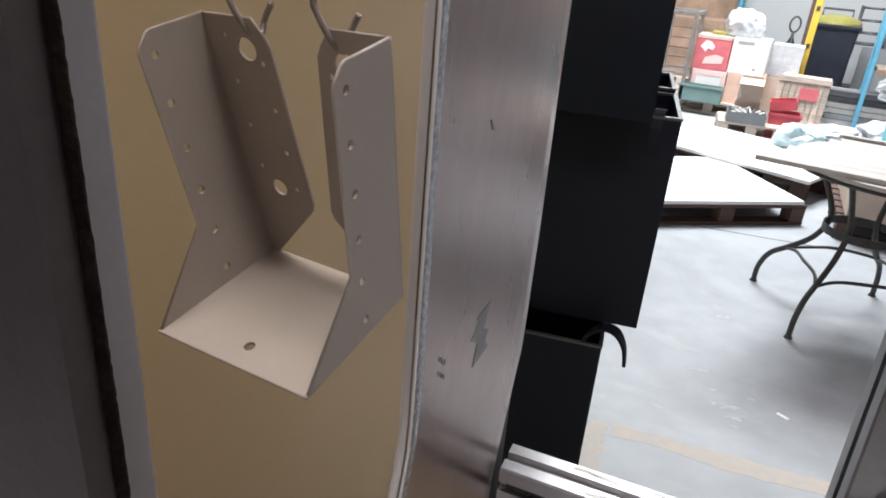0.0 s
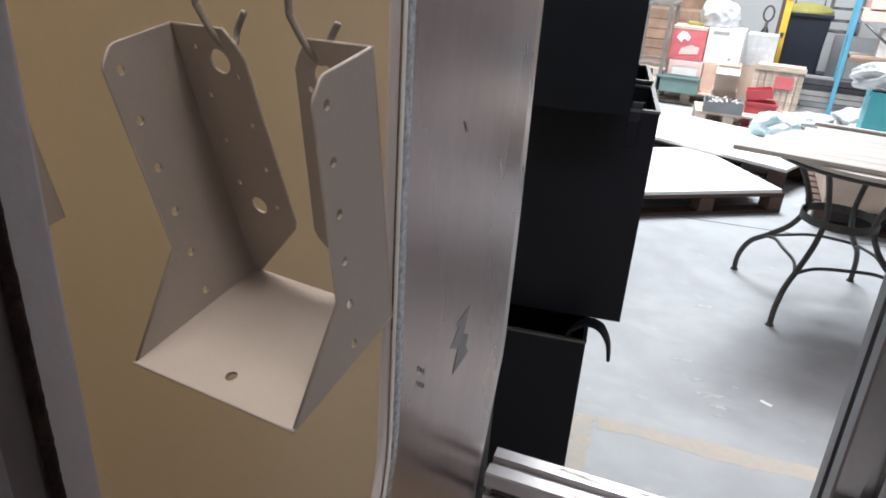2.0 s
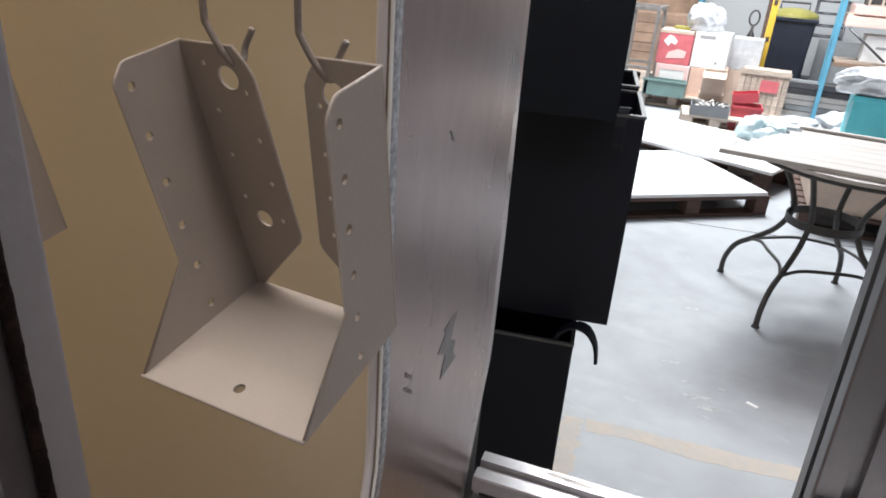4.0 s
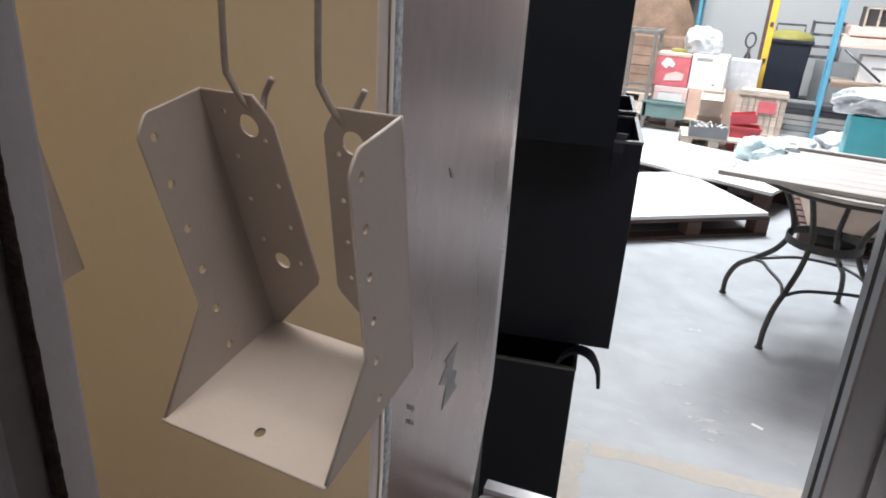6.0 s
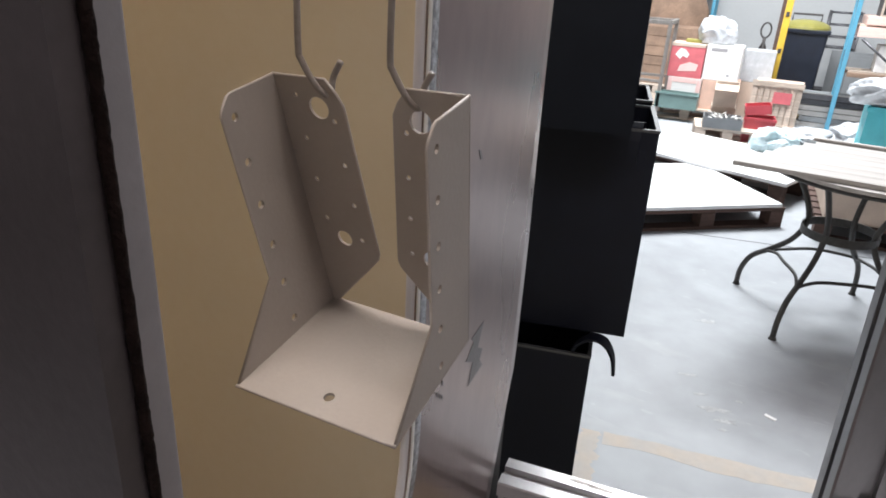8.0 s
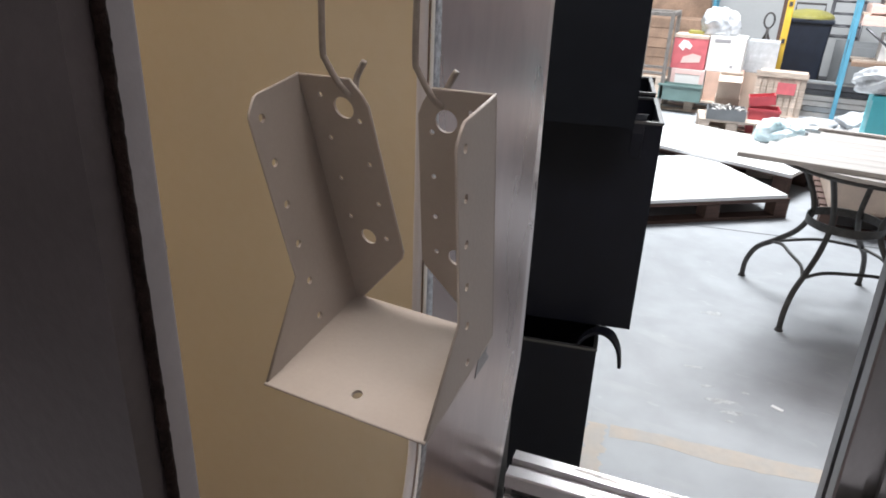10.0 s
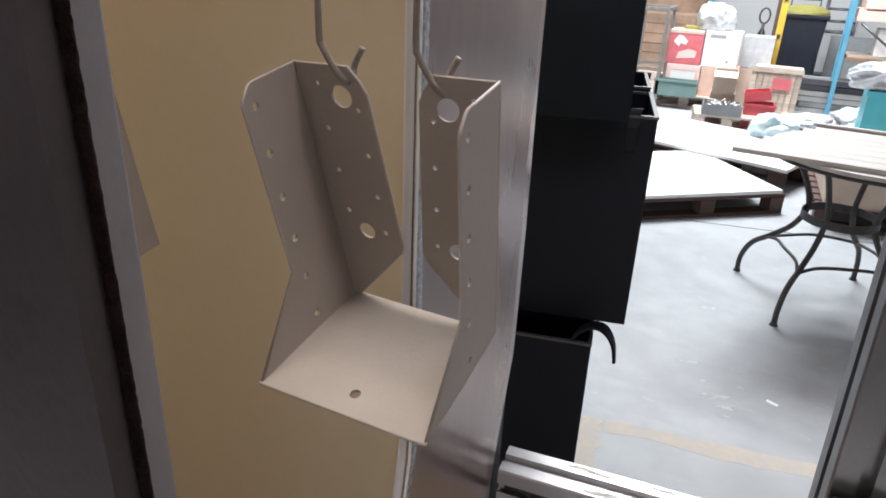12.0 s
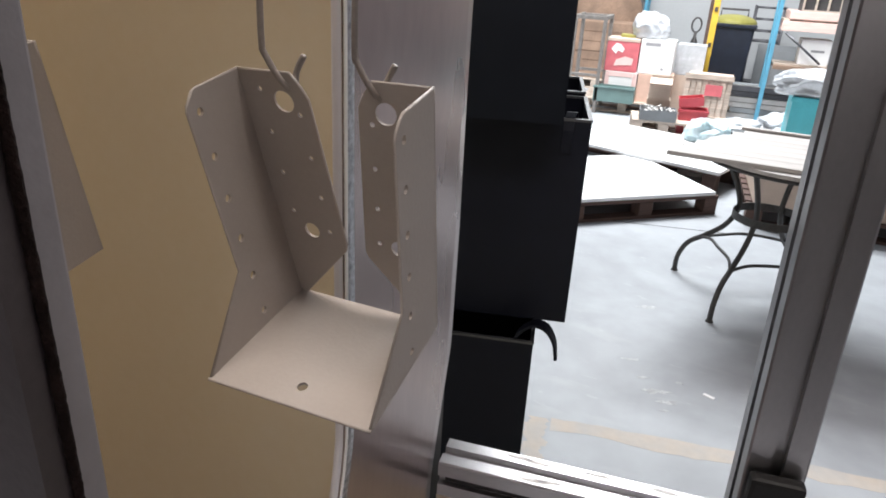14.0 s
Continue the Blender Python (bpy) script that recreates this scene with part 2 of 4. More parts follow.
def tube(points, radius, sides=8, bm=None, flat=1.0, radii=None):
    """A rod along points, with closed ends."""
    bm = bm or bmesh.new()
    pts = [Vector(p) for p in points]
    rings = []
    up = Vector((0, 0, 1))
    last = None
    for k, p in enumerate(pts):
        d = (pts[min(k + 1, len(pts) - 1)] - pts[max(k - 1, 0)]).normalized()
        if last is None:
            a = d.cross(up if abs(d.z) < 0.9 else Vector((1, 0, 0))).normalized()
        else:
            a = (last - d * last.dot(d)).normalized()
        last = a
        b = d.cross(a)
        r = radii[k] if radii else radius
        rings.append([bm.verts.new(p + a * r * math.cos(j * math.tau / sides) + b * r * flat * math.sin(j * math.tau / sides)) for j in range(sides)])
    for r0, r1 in zip(rings, rings[1:]):
        for j in range(sides):
            bm.faces.new((r0[j], r0[(j + 1) % sides], r1[(j + 1) % sides], r1[j]))
    bm.faces.new(rings[0])
    bm.faces.new(list(reversed(rings[-1])))
    for f in bm.faces:
        f.smooth = True
    return bm


def curve_points(ctrl, n=8):
    """A smooth line through control points."""
    pts = [Vector(p) for p in ctrl]
    out = []
    for k in range(len(pts) - 1):
        p0, p1, p2, p3 = pts[max(k - 1, 0)], pts[k], pts[k + 1], pts[min(k + 2, len(pts) - 1)]
        for j in range(n):
            t = j / n
            out.append(0.5 * (2 * p1 + (p2 - p0) * t + (2 * p0 - 5 * p1 + 4 * p2 - p3) * t**2 + (3 * p1 - p0 - 3 * p2 + p3) * t**3))
    return out + [pts[-1]]


def structure(name, bm, material, label):
    return tagged(part(name, bm, material), label, kind="structure")


# ---- the hall ----
X0, X1, Y0, Y1 = -6.0, 3.3, -4.0, 11.2
structure("floor", block(X0, Y0, -0.2, X1, Y1, 0.0), M_CONC, "pale grey worn concrete hall floor")
structure("wall_north", block(X0, Y1, 0, X1, Y1 + 0.2, ROOF), M_WALL, "light grey painted hall wall")
structure("wall_south", block(X0, Y0 - 0.2, 0, X1, Y0, ROOF), M_WALL, "light grey painted hall wall")
structure("wall_west", block(X0 - 0.2, Y0 - 0.2, 0, X0, Y1 + 0.2, ROOF), M_WALL, "light grey painted hall wall")
# out of view, set close and dark to darken the steel's reflection
structure("wall_east", block(X1, Y0 - 0.2, 0, X1 + 0.2, Y1 + 0.2, ROOF), M_DARKWALL, "unseen wall darkened for the steel's reflection")
# unseen roof, open only where the added lamps sit
bm = bmesh.new()
at_y = Y0 - 0.2
for sx, sy, wx, wy, *_ in sorted(AREA_LAMPS, key=lambda row: row[1]):
    ya, yb = sy - wy / 2, sy + wy / 2
    block(X0 - 0.2, at_y, ROOF, X1 + 0.2, ya, ROOF + 0.12, bm=bm)
    block(X0 - 0.2, ya, ROOF, sx - wx / 2, yb, ROOF + 0.12, bm=bm)
    block(sx + wx / 2, ya, ROOF, X1 + 0.2, yb, ROOF + 0.12, bm=bm)
    at_y = yb
block(X0 - 0.2, at_y, ROOF, X1 + 0.2, Y1 + 0.2, ROOF + 0.12, bm=bm)
structure("ceiling", bm, M_ROOF, "unseen sheet roof with openings for the area lamps")

# worn marking on the floor
def ragged(bm, x0, y0, x1, y1, seed, along):
    """A worn paint stripe with uneven edges, laid as short slabs."""
    n = 60
    rows = []
    for k in range(n + 1):
        f = k / n
        wob = [0.026 * noise.noise(Vector((f * 9, seed, e))) + 0.016 * noise.noise(Vector((f * 34, seed, e + 5))) for e in (0.0, 3.0)]
        if along == "x":
            x = x0 + (x1 - x0) * f
            ends = ((x, y0 + wob[0]), (x, y1 + wob[1]))
        else:
            y = y0 + (y1 - y0) * f
            ends = ((x1 + wob[0], y), (x0 + wob[1], y))
        rows.append([bm.verts.new((*p, z)) for p in ends for z in (-0.001, 0.0004)])
    for a, b in zip(rows, rows[1:]):
        bm.faces.new((a[1], b[1], b[3], a[3]))
        bm.faces.new((a[0], b[0], b[1], a[1]))
        bm.faces.new((a[3], b[3], b[2], a[2]))


bm = bmesh.new()
ragged(bm, -0.255, 1.995, 2.4, 2.07, 1.0, "x")
ragged(bm, -0.34, 1.70, -0.27, 2.06, 4.0, "y")
structure("floor_marking", bm, M_LINE, "worn peach painted line on the concrete floor").matrix_basis = pose(-0.255, 2.04, 0, 0, 0, 7.5) @ pose(0.255, -2.03, 0)

# expansion joint across the floor
structure("floor_joint", block(-4.0, -0.004, 0.0, 4.0, 0.004, 0.0012), M_SLOT, "thin dark joint in the concrete").matrix_basis = pose(-0.1, 4.38, 0, 0, 0, 10)

bm = bmesh.new()
for k, (px, py, rx, ry) in enumerate(((0.08, 2.42, 0.075, 0.020), (0.13, 2.36, 0.05, 0.014), (0.02, 2.50, 0.03, 0.012), (-0.04, 2.62, 0.045, 0.010), (0.16, 2.52, 0.02, 0.008), (-0.02, 3.15, 0.05, 0.02), (0.12, 2.30, 0.022, 0.01))):
    ring = []
    for a in range(28):
        u = a * math.tau / 28
        r = 0.75 + 0.75 * noise.noise(Vector((math.cos(u) * 2.2, math.sin(u) * 2.2, k * 4.3))) + 0.25 * noise.noise(Vector((math.cos(u) * 7, math.sin(u) * 7, k)))
        ring.append((px + rx * r * math.cos(u) - 0.12 * ry * r * math.sin(u), py + ry * r * math.sin(u) + 0.25 * rx * r * math.cos(u)))
    plate(ring, [], 0.0004, lambda a, b, d: (a, b, d + 0.0001), bm)
structure("floor_wear", bm, M_CHIP, "pale chipped patches in the concrete floor")

# ---- the booth ----
TOP, LEFT = 2.15, -2.4
WALL_X = -0.152
structure("wall_booth_front", block(LEFT, 0.1225, 0.0, -0.1285, 0.1325, TOP), M_PANEL, "dark grey painted metal booth panel")
structure("wall_booth_front_side", block(0.95, 0.139, 0.0, 2.2, 0.1495, TOP), M_PANEL, "dark grey painted metal booth panel")
# hidden behind the panel, added to throw light on the rear wall
structure("wall_bounce_lining", block(LEFT, 0.133, 0.0, -0.1505, 0.1365, TOP), M_TAN, "unseen cream lining added to bounce light")
structure("wall_booth_rear", block(LEFT, 0.347, 0.0, WALL_X - 0.009, 0.545, TOP), M_TAN, "cream painted booth wall in shade")
structure("wall_booth_end", block(LEFT - 0.05, 0.139, 0.0, LEFT, 0.545, TOP), M_TAN, "cream painted booth end wall")
structure("wall_booth_below", block(WALL_X + 0.003, 0.513, 0.0, 2.2, 0.549, 1.012), M_TAN, "cream metal panel below the window opening").matrix_basis = pose(WALL_X, 0.531, 0, 0, 0, 4.3) @ pose(-WALL_X, -0.531, 0)

# reflector below view, added to brighten the lower cream wall
structure("floor_bounce", block(LEFT, 0.14, 0.76, -0.17, 0.346, 0.78), M_LIP, "unseen pale pan added to bounce light up")
# dark block stands in for shade in the gap behind the sheet
structure("wall_gap_shade", block(WALL_X - 0.0085, 0.352, 0.0, WALL_X - 0.0045, 0.545, TOP), M_SLOT, "dark block painted as the shaded gap behind the steel reveal")
# out of view, added to limit the light falling in from above
structure("ceiling_lamp_cover", block(1.55, 0.139, TOP, 2.2, 0.60, TOP + 0.04), M_PANEL, "unseen dark cover added to hold back top light")
# out of view, added to stop the booth lamp spilling into the hall
structure("wall_spill_block", block(LEFT, 0.66, TOP + 0.05, 2.2, 0.70, ROOF - 0.002), M_WALL, "unseen partition added to block lamp spill")
# unseen enclosure round the camera, added to keep post and panel dark, open above the low back wall
structure("ceiling_light_block", block(LEFT, -1.0, TOP, 2.2, 0.138, TOP + 0.04), M_BLOCKER, "unseen ceiling added to block light")
structure("wall_light_block_back", block(LEFT, -1.44, 0.0, 2.2, -1.4, 1.62), M_BLOCKER, "unseen low wall added for a dark reflection in the post")
structure("wall_light_block_west", block(LEFT - 0.05, -1.44, 0.0, LEFT, 0.138, TOP + 0.04), M_BLOCKER, "unseen side wall added to block light")
structure("wall_light_block_east", block(2.2, -1.44, 0.0, 2.25, 0.60, TOP + 0.04), M_BLOCKER, "unseen side wall added to block light")

# brown seal and pale lip along the front panel's edge
bm = tube([(-0.1272, 0.1312, 0.9 + k * 0.0015) for k in range(834)], 0.0016, 8)
for v in bm.verts:
    v.co += Vector((noise.noise(v.co * 300) + noise.noise(v.co * 900), noise.noise(v.co * 460 + Vector((5, 1, 2))), 0)) * 0.0003
structure("trim_seal", bm, M_GASKET, "brown frayed rubber seal on the dark panel edge")
structure("trim_lip", block(-0.150, 0.1332, 0.3, -0.1326, 0.1454, TOP, 0.001), M_LIP, "pale grey edging beside the rubber seal")

# stainless reveal of the window: a sheet whose near edge flares and whose far lower corner is bent away
rows_z = [0.60 + 0.02 * k for k in range(16)] + [0.92 + 0.005 * k for k in range(48)] + [1.16 + 0.02 * k for k in range(50)]
ZC = 1.060  # height of a slight bulge added to catch a bright band of reflection


def reveal_edges(z):
    """The sheet's near and far edge at a height, and how far it has flared there."""
    flare = max(0.0, 1.215 - z)
    return 0.338 - 0.9 * flare**1.6, 0.5435 - max(0.0, min(1.165 - z, 0.125)) * 0.30, flare


def reveal_x(y, z):
    near, far, flare = reveal_edges(z)
    f = (y - near) / (far - near)
    wave = 0.0009 * noise.noise(Vector((0, y * 9, z * 6))) + 0.0003 * noise.noise(Vector((3, y * 30, z * 12)))
    return WALL_X - 0.05 * flare**1.5 * (1 - f) ** 2 + wave + 0.0004 * math.exp(-(((z - ZC + 0.25 * (y - 0.44)) / 0.016) ** 2))


bm = bmesh.new()
grid = []
for z in rows_z:
    near, far, _ = reveal_edges(z)
    line = []
    for j in range(19):
        y = near + (far - near) * j / 18
        line.append(bm.verts.new((reveal_x(y, z), y, z)))
    grid.append(line)
for g0, g1 in zip(grid, grid[1:]):
    for j in range(18):
        bm.faces.new((g0[j], g0[j + 1], g1[j + 1], g1[j])).smooth = True
ext = bmesh.ops.extrude_face_region(bm, geom=list(bm.faces))
for e in ext["geom"]:
    if isinstance(e, bmesh.types.BMVert):
        e.co.x -= 0.0025
reveal = structure("trim_reveal", bm, M_STEEL, "brushed stainless steel window reveal with scuffs")

# galvanised strip that overlaps the sheet's near edge
bm = bmesh.new()
rows = []
for z in rows_z:
    near, far, _ = reveal_edges(z)
    rows.append([bm.verts.new((reveal_x(near + d, z) + 0.0012, near + d, z)) for d in (0.0, 0.005, 0.010)])
for r0, r1 in zip(rows, rows[1:]):
    for j in range(2):
        bm.faces.new((r0[j], r0[j + 1], r1[j + 1], r1[j])).smooth = True
ext = bmesh.ops.extrude_face_region(bm, geom=list(bm.faces))
for e in ext["geom"]:
    if isinstance(e, bmesh.types.BMVert):
        e.co.x -= 0.0011
structure("trim_strip", bm, M_GALV, "speckled galvanised strip beside the bead")

# rounded pale bead along the sheet's near edge
pts = []
for z in rows_z:
    flare = max(0.0, 1.215 - z)
    pts.append((WALL_X - 0.004 - 0.05 * flare**1.5, 0.341 - 0.9 * flare**1.6, z))
structure("trim_bead", tube(pts, 0.0042, 10), M_BEAD, "pale edging bead between cream wall and steel")
pts = [(x + 0.0052, y - 0.0030, z) for x, y, z in pts]
structure("trim_edge", tube(pts, 0.0011, 6), M_SHEET, "thin white edge line on the steel sheet")


def profile(length, size=0.040):
    """A slotted aluminium profile along x, with its slots on four sides."""
    s, slot, lip = size / 2, 0.0052, 0.0065
    c = 0.0016
    q = [(-s + c, -s), (-slot, -s), (-slot, -s + lip), (slot, -s + lip), (slot, -s), (s - c, -s)]
    out = []
    for k in range(4):
        a = k * math.pi / 2
        out += [(x * math.cos(a) - y * math.sin(a), x * math.sin(a) + y * math.cos(a)) for x, y in q]
    bm = bmesh.new()
    ends = [[bm.verts.new((d, y, z)) for y, z in out] for d in (0.0, length)]
    for k in range(len(out)):
        bm.faces.new((ends[0][k], ends[0][(k + 1) % len(out)], ends[1][(k + 1) % len(out)], ends[1][k]))
    bm.faces.new(ends[0])
    bm.faces.new(list(reversed(ends[1])))
    return bm


WINDOW = pose(WALL_X, 0.531, 0, 0, 0, 4.3) @ pose(-WALL_X, -0.531, 0)
frame_ob = thing("window_1", "slotted aluminium profile window frame in the booth wall", "window frame", WINDOW, kind="structure")
part("sill_profile", profile(1.9), M_ALU, frame_ob, m=pose(WALL_X + 0.004, 0.531, 1.033))
part("post_profile", profile(1.1, 0.046), M_ALU, frame_ob, m=pose(0.1355, 0.532, 1.0545, 0, -1.3, 0) @ pose(0, 0, 0, 0, -90, 0))
part("head_profile", profile(1.9), M_ALU, frame_ob, m=pose(WALL_X + 0.004, 0.531, 2.185))
# dark strips carry the shade in the sill's open slots
part("slot_shade", block(WALL_X + 0.01, 0.5262, 1.0395, 1.7, 0.5358, 1.0462), M_SLOT, frame_ob, "dark strip painted as shade in the sill's slot")
part("slot_shade", block(WALL_X + 0.01, 0.5172, 1.0282, 1.7, 0.5180, 1.0378), M_SLOT, frame_ob, "dark strip painted as shade in the sill's face slot")

rnd = random.Random(5)
for k, (sx, sy) in enumerate(((-0.075, 0.545), (-0.058, 0.543), (-0.045, 0.520), (-0.058, 0.517), (0.0, 0.545), (0.03, 0.520), (0.06, 0.544))):
    ring = []
    for a in range(16):
        r = 1 + 0.6 * noise.noise(Vector((math.cos(a * 0.393) * 2, math.sin(a * 0.393) * 2, k * 3.1)))
        ring.append((sx + 0.014 * r * math.cos(a * 0.393), sy + 0.0022 * r * math.sin(a * 0.393)))
    part("scuff", plate(ring, [], 0.00012, lambda a, b, d: (a, b, 1.05305 + d)), M_DIRT, frame_ob, "dull pale scuff")

# dark corner bracket with a bolt at the post's foot
ob = thing("corner_bracket", "black angle bracket bolted to the aluminium post foot", "bracket", pose(0.1335, 0.5275, 1.0535, 0, 0, 4.3))
bm = block(-0.019, -0.014, 0.0, 0.023, 0.0, 0.074, 0.004)
block(-0.019, -0.034, 0.0, 0.021, -0.0142, 0.006, 0.001, bm)
part("plate", bm, M_IRONBLACK, ob)
bm = bmesh.new()
bmesh.ops.create_cone(bm, cap_ends=True, segments=16, radius1=0.0085, radius2=0.007, depth=0.006)
part("bolt", bm, M_SILV, ob, "dull steel bolt head", m=pose(0.003, -0.016, 0.045, 90))

# scuffs on the steel
def smear(name, pts, label, material, parent, depth=0.0002):
    return part(name, plate(pts, [], depth, lambda a, b, d: (reveal_x(a, b) + 0.0002 + d, a, b)), material, parent, label)


M_SMEAR = mat("dull_grey_smear", (0.30, 0.285, 0.285), 0.5, metal=0.9, var=0.1, scale=60, fine=400)
smear("smear", [(0.452, 1.252), (0.429, 1.248), (0.434, 1.243), (0.421, 1.233), (0.435, 1.225), (0.429, 1.207), (0.457, 1.211), (0.450, 1.219), (0.454, 1.227), (0.444, 1.233)], "dull grey zigzag smear", M_SMEAR, reveal)
smear("smear", [(0.416, 1.391), (0.4195, 1.390), (0.424, 1.383), (0.420, 1.384)], "small dark scratch", M_SMEAR, reveal)
for k in range(3):
    for j in range(2):
        ya, za = 0.372 + 0.0042 * k, 1.2475 - 0.0035 * k - 0.011 * j
        smear("stamp", [(ya, za), (ya + 0.0026, za - 0.0018), (ya + 0.0022, za - 0.0056), (ya - 0.0002, za - 0.0036)], "small printed mark", M_INK, reveal)

# ---- hangers on the conveyor ----
W, DEP, HGT, TH = 0.080, 0.068, 0.1105, 0.0013


def side_outline():
    return [(0.0, 0.0), (DEP, 0.0), (DEP, HGT), (0.0408, HGT), (0.0388, HGT - 0.0007), (0.0344, HGT - 0.0050), (0.0334, HGT - 0.0070), (0.0333, 0.0325)]


def tab_outline():
    return [(0.0, 0.0015), (0.004, 0.0015), (0.0318, 0.0305), (0.0330, 0.0335), (0.0315, 0.100), (0.0295, 0.1045), (0.0255, HGT), (0.0, HGT)]


def sag(x, z):
    """The seat lies a little askew between the wings; the tops stay level."""
    return (0.003 - 0.070 * x) * (1 - 0.75 * z / HGT)


def wing_x(side, y, z):
    """Where a wing stands: both lean outwards a little towards the top."""
    if side:
        return 0.0772 + 0.0047 * z / HGT
    return 0.0038 - 0.0095 * z / HGT + 0.0022 * y / DEP * (1 - z / HGT)


def hanger(m):
    ob = thing("joist_hanger", "white powder-coated metal joist hanger hung on wire hooks", "hanger bracket", m, "hangers on the conveyor")

    def put_seat(a, b, d):
        x = wing_x(0, b, 0) + a * (wing_x(1, b, 0) - wing_x(0, b, 0))
        return (x, b, sag(x, 0) + d)
    steps = [(k / 24, 0.0) for k in range(24)] + [(1.0, DEP * k / 4) for k in range(4)] + [(1 - k / 24, DEP) for k in range(24)] + [(0.0, DEP * (1 - k / 4)) for k in range(4)]
    bm = plate([(a * W, b) for a, b in steps], [(W * 0.512, 0.0104, 0.0024, 14)], TH, lambda a, b, d: put_seat(a / W, b, d))
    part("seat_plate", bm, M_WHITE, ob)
    part("coated_rim", tube([put_seat(k / 12, 0.0, TH / 2) for k in range(13)], TH * 0.55, 8), M_WHITE, ob)
    holes = [(0.0395, 0.1018 - 0.0187 * k, 0.0018, 10) for k in range(6)]
    for sign in (0, 1):
        def put(a, b, d, sign=sign):
            x = wing_x(sign, a, b)
            return (x + (-d if sign else d), a, b + sag(x, b))
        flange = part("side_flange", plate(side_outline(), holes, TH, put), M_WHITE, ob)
        rim = side_outline()[2:] + side_outline()[:1]
        part("coated_rim", tube([put(a, b, TH / 2) for a, b in rim], TH * 0.54, 8), M_WHITE, flange)
        tab_holes = [(0.0200, 0.0985, 0.0046, 18), (0.0170, 0.0380, 0.0037, 16)]
        tab_holes += [(0.0098, z, 0.0011, 10) for z in (0.1030, 0.0843, 0.0655, 0.0468)] + [(0.0262, z, 0.0011, 10) for z in (0.0935, 0.0745, 0.0560, 0.0390)]

        def put_tab(a, b, d, sign=sign):
            x = wing_x(sign, DEP, b) + (-a if sign else a)
            return (x, DEP - TH + d, b + sag(x, b))
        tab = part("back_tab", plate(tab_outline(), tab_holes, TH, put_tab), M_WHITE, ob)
        part("coated_rim", tube([put_tab(a, b, TH / 2) for a, b in tab_outline()], TH * 0.54, 8), M_WHITE, tab)
        # rounded bends: a thin roll of coating along the two folds
        fold = [put(DEP - TH * 0.6, HGT * k / 12, TH * 0.5) for k in range(13)]
        part("fold", tube(fold, TH * 0.62, 8), M_WHITE, ob)
        fold = [put(DEP * k / 8, 0.0006, TH * 0.5) for k in range(9)]
        part("fold", tube(fold, TH * 0.62, 8), M_WHITE, ob)
    return ob


def hook(hole_x, m):
    """A bent wire that comes down before the tab, goes through its hole and turns up behind it."""
    ob = thing("wire_hook", "coated steel wire hook hanging from the conveyor", "hook", m, "hooks on the conveyor")
    h = Vector((hole_x, 0.0485, 0.1120))
    pts = [h + Vector((-0.0045, -0.0065, 0.60)), h + Vector((-0.0048, -0.0065, 0.045)), h + Vector((-0.0050, -0.0065, 0.0215)), h + Vector((-0.0038, -0.0062, 0.0165)), h + Vector((0.0012, -0.0045, 0.0075)), h + Vector((0.0036, -0.001, 0.0035)), h + Vector((0.0032, 0.0035, 0.0045)), h + Vector((0.0028, 0.0055, 0.0095)), h + Vector((0.0062, 0.0058, 0.0160))]
    part("wire", tube([pts[0]] + curve_points(pts[1:], 5), 0.0013, 8), M_WIRE, ob)
    return ob


PITCH = 0.196
first = CONVEYOR[0]
CARRIED = []
for shift in (0.0, -PITCH):
    CARRIED.append((hanger(pose(first[1] + shift, *first[2:])), shift, True))
    for hx in (0.0125, 0.0530):
        CARRIED.append((hook(hx, pose(first[1] + shift, first[2], first[3])), shift, False))
rail = structure("conveyor_rail", block(LEFT, 0.235, 1.915, 2.2, 0.262, 1.96, 0.003), M_SLOT, "dark steel conveyor rail above the hooks")

# ---- hanging black boxes ----


def open_box(w, d, h, t=0.006):
    bm = block(0, 0, 0, w, d, h)
    top = max(bm.faces, key=lambda f: f.calc_center_median().z)
    bmesh.ops.inset_region(bm, faces=[top], thickness=t)
    moved = bmesh.ops.extrude_discrete_faces(bm, faces=[top])["faces"][0]
    for v in moved.verts:
        v.co.z -= h - t
    bmesh.ops.remove_doubles(bm, verts=bm.verts, dist=1e-5)
    return bm


def trough(x1, y0, z0, w, d, h, label, turn=12, coat=None):
    ob = thing("metal_trough", label, "metal box", pose(x1, y0, z0, 0, 0, turn) @ pose(-w, 0, 0), "black troughs on hooks")
    part("shell", open_box(w, d, h), coat or M_BLACK, ob)
    bm = bmesh.new()
    e = 0.0012
    block(-e, -e, h - 0.004, w + e, 0.007, h + e, bm=bm)
    block(w - 0.007, 0.0072, h - 0.004, w + e, d - 0.0072, h + e, bm=bm)
    block(-e, 0.0072, h - 0.004, 0.007, d - 0.0072, h + e, bm=bm)
    block(-e, d - 0.007, h - 0.004, w + e, d + e, h + e, bm=bm)
    part("rim", bm, M_BRIM, ob, "lighter rim")
    return ob


trough(-0.189, 1.20, 1.243, 0.36, 0.14, 0.62, "black powder-coated metal trough hung above another", coat=M_BLACK2)
trough(-0.160, 1.348, 0.783, 0.36, 0.270, 0.444, "black powder-coated open trough below the top one")
trough(-0.2213, 1.620, 0.77, 0.36, 0.24, 0.466, "black powder-coated open trough behind the others")
trough(-0.2065, 1.257, 0.0, 0.36, 0.22, 0.768, "tall black powder-coated open trough on the floor", 11)


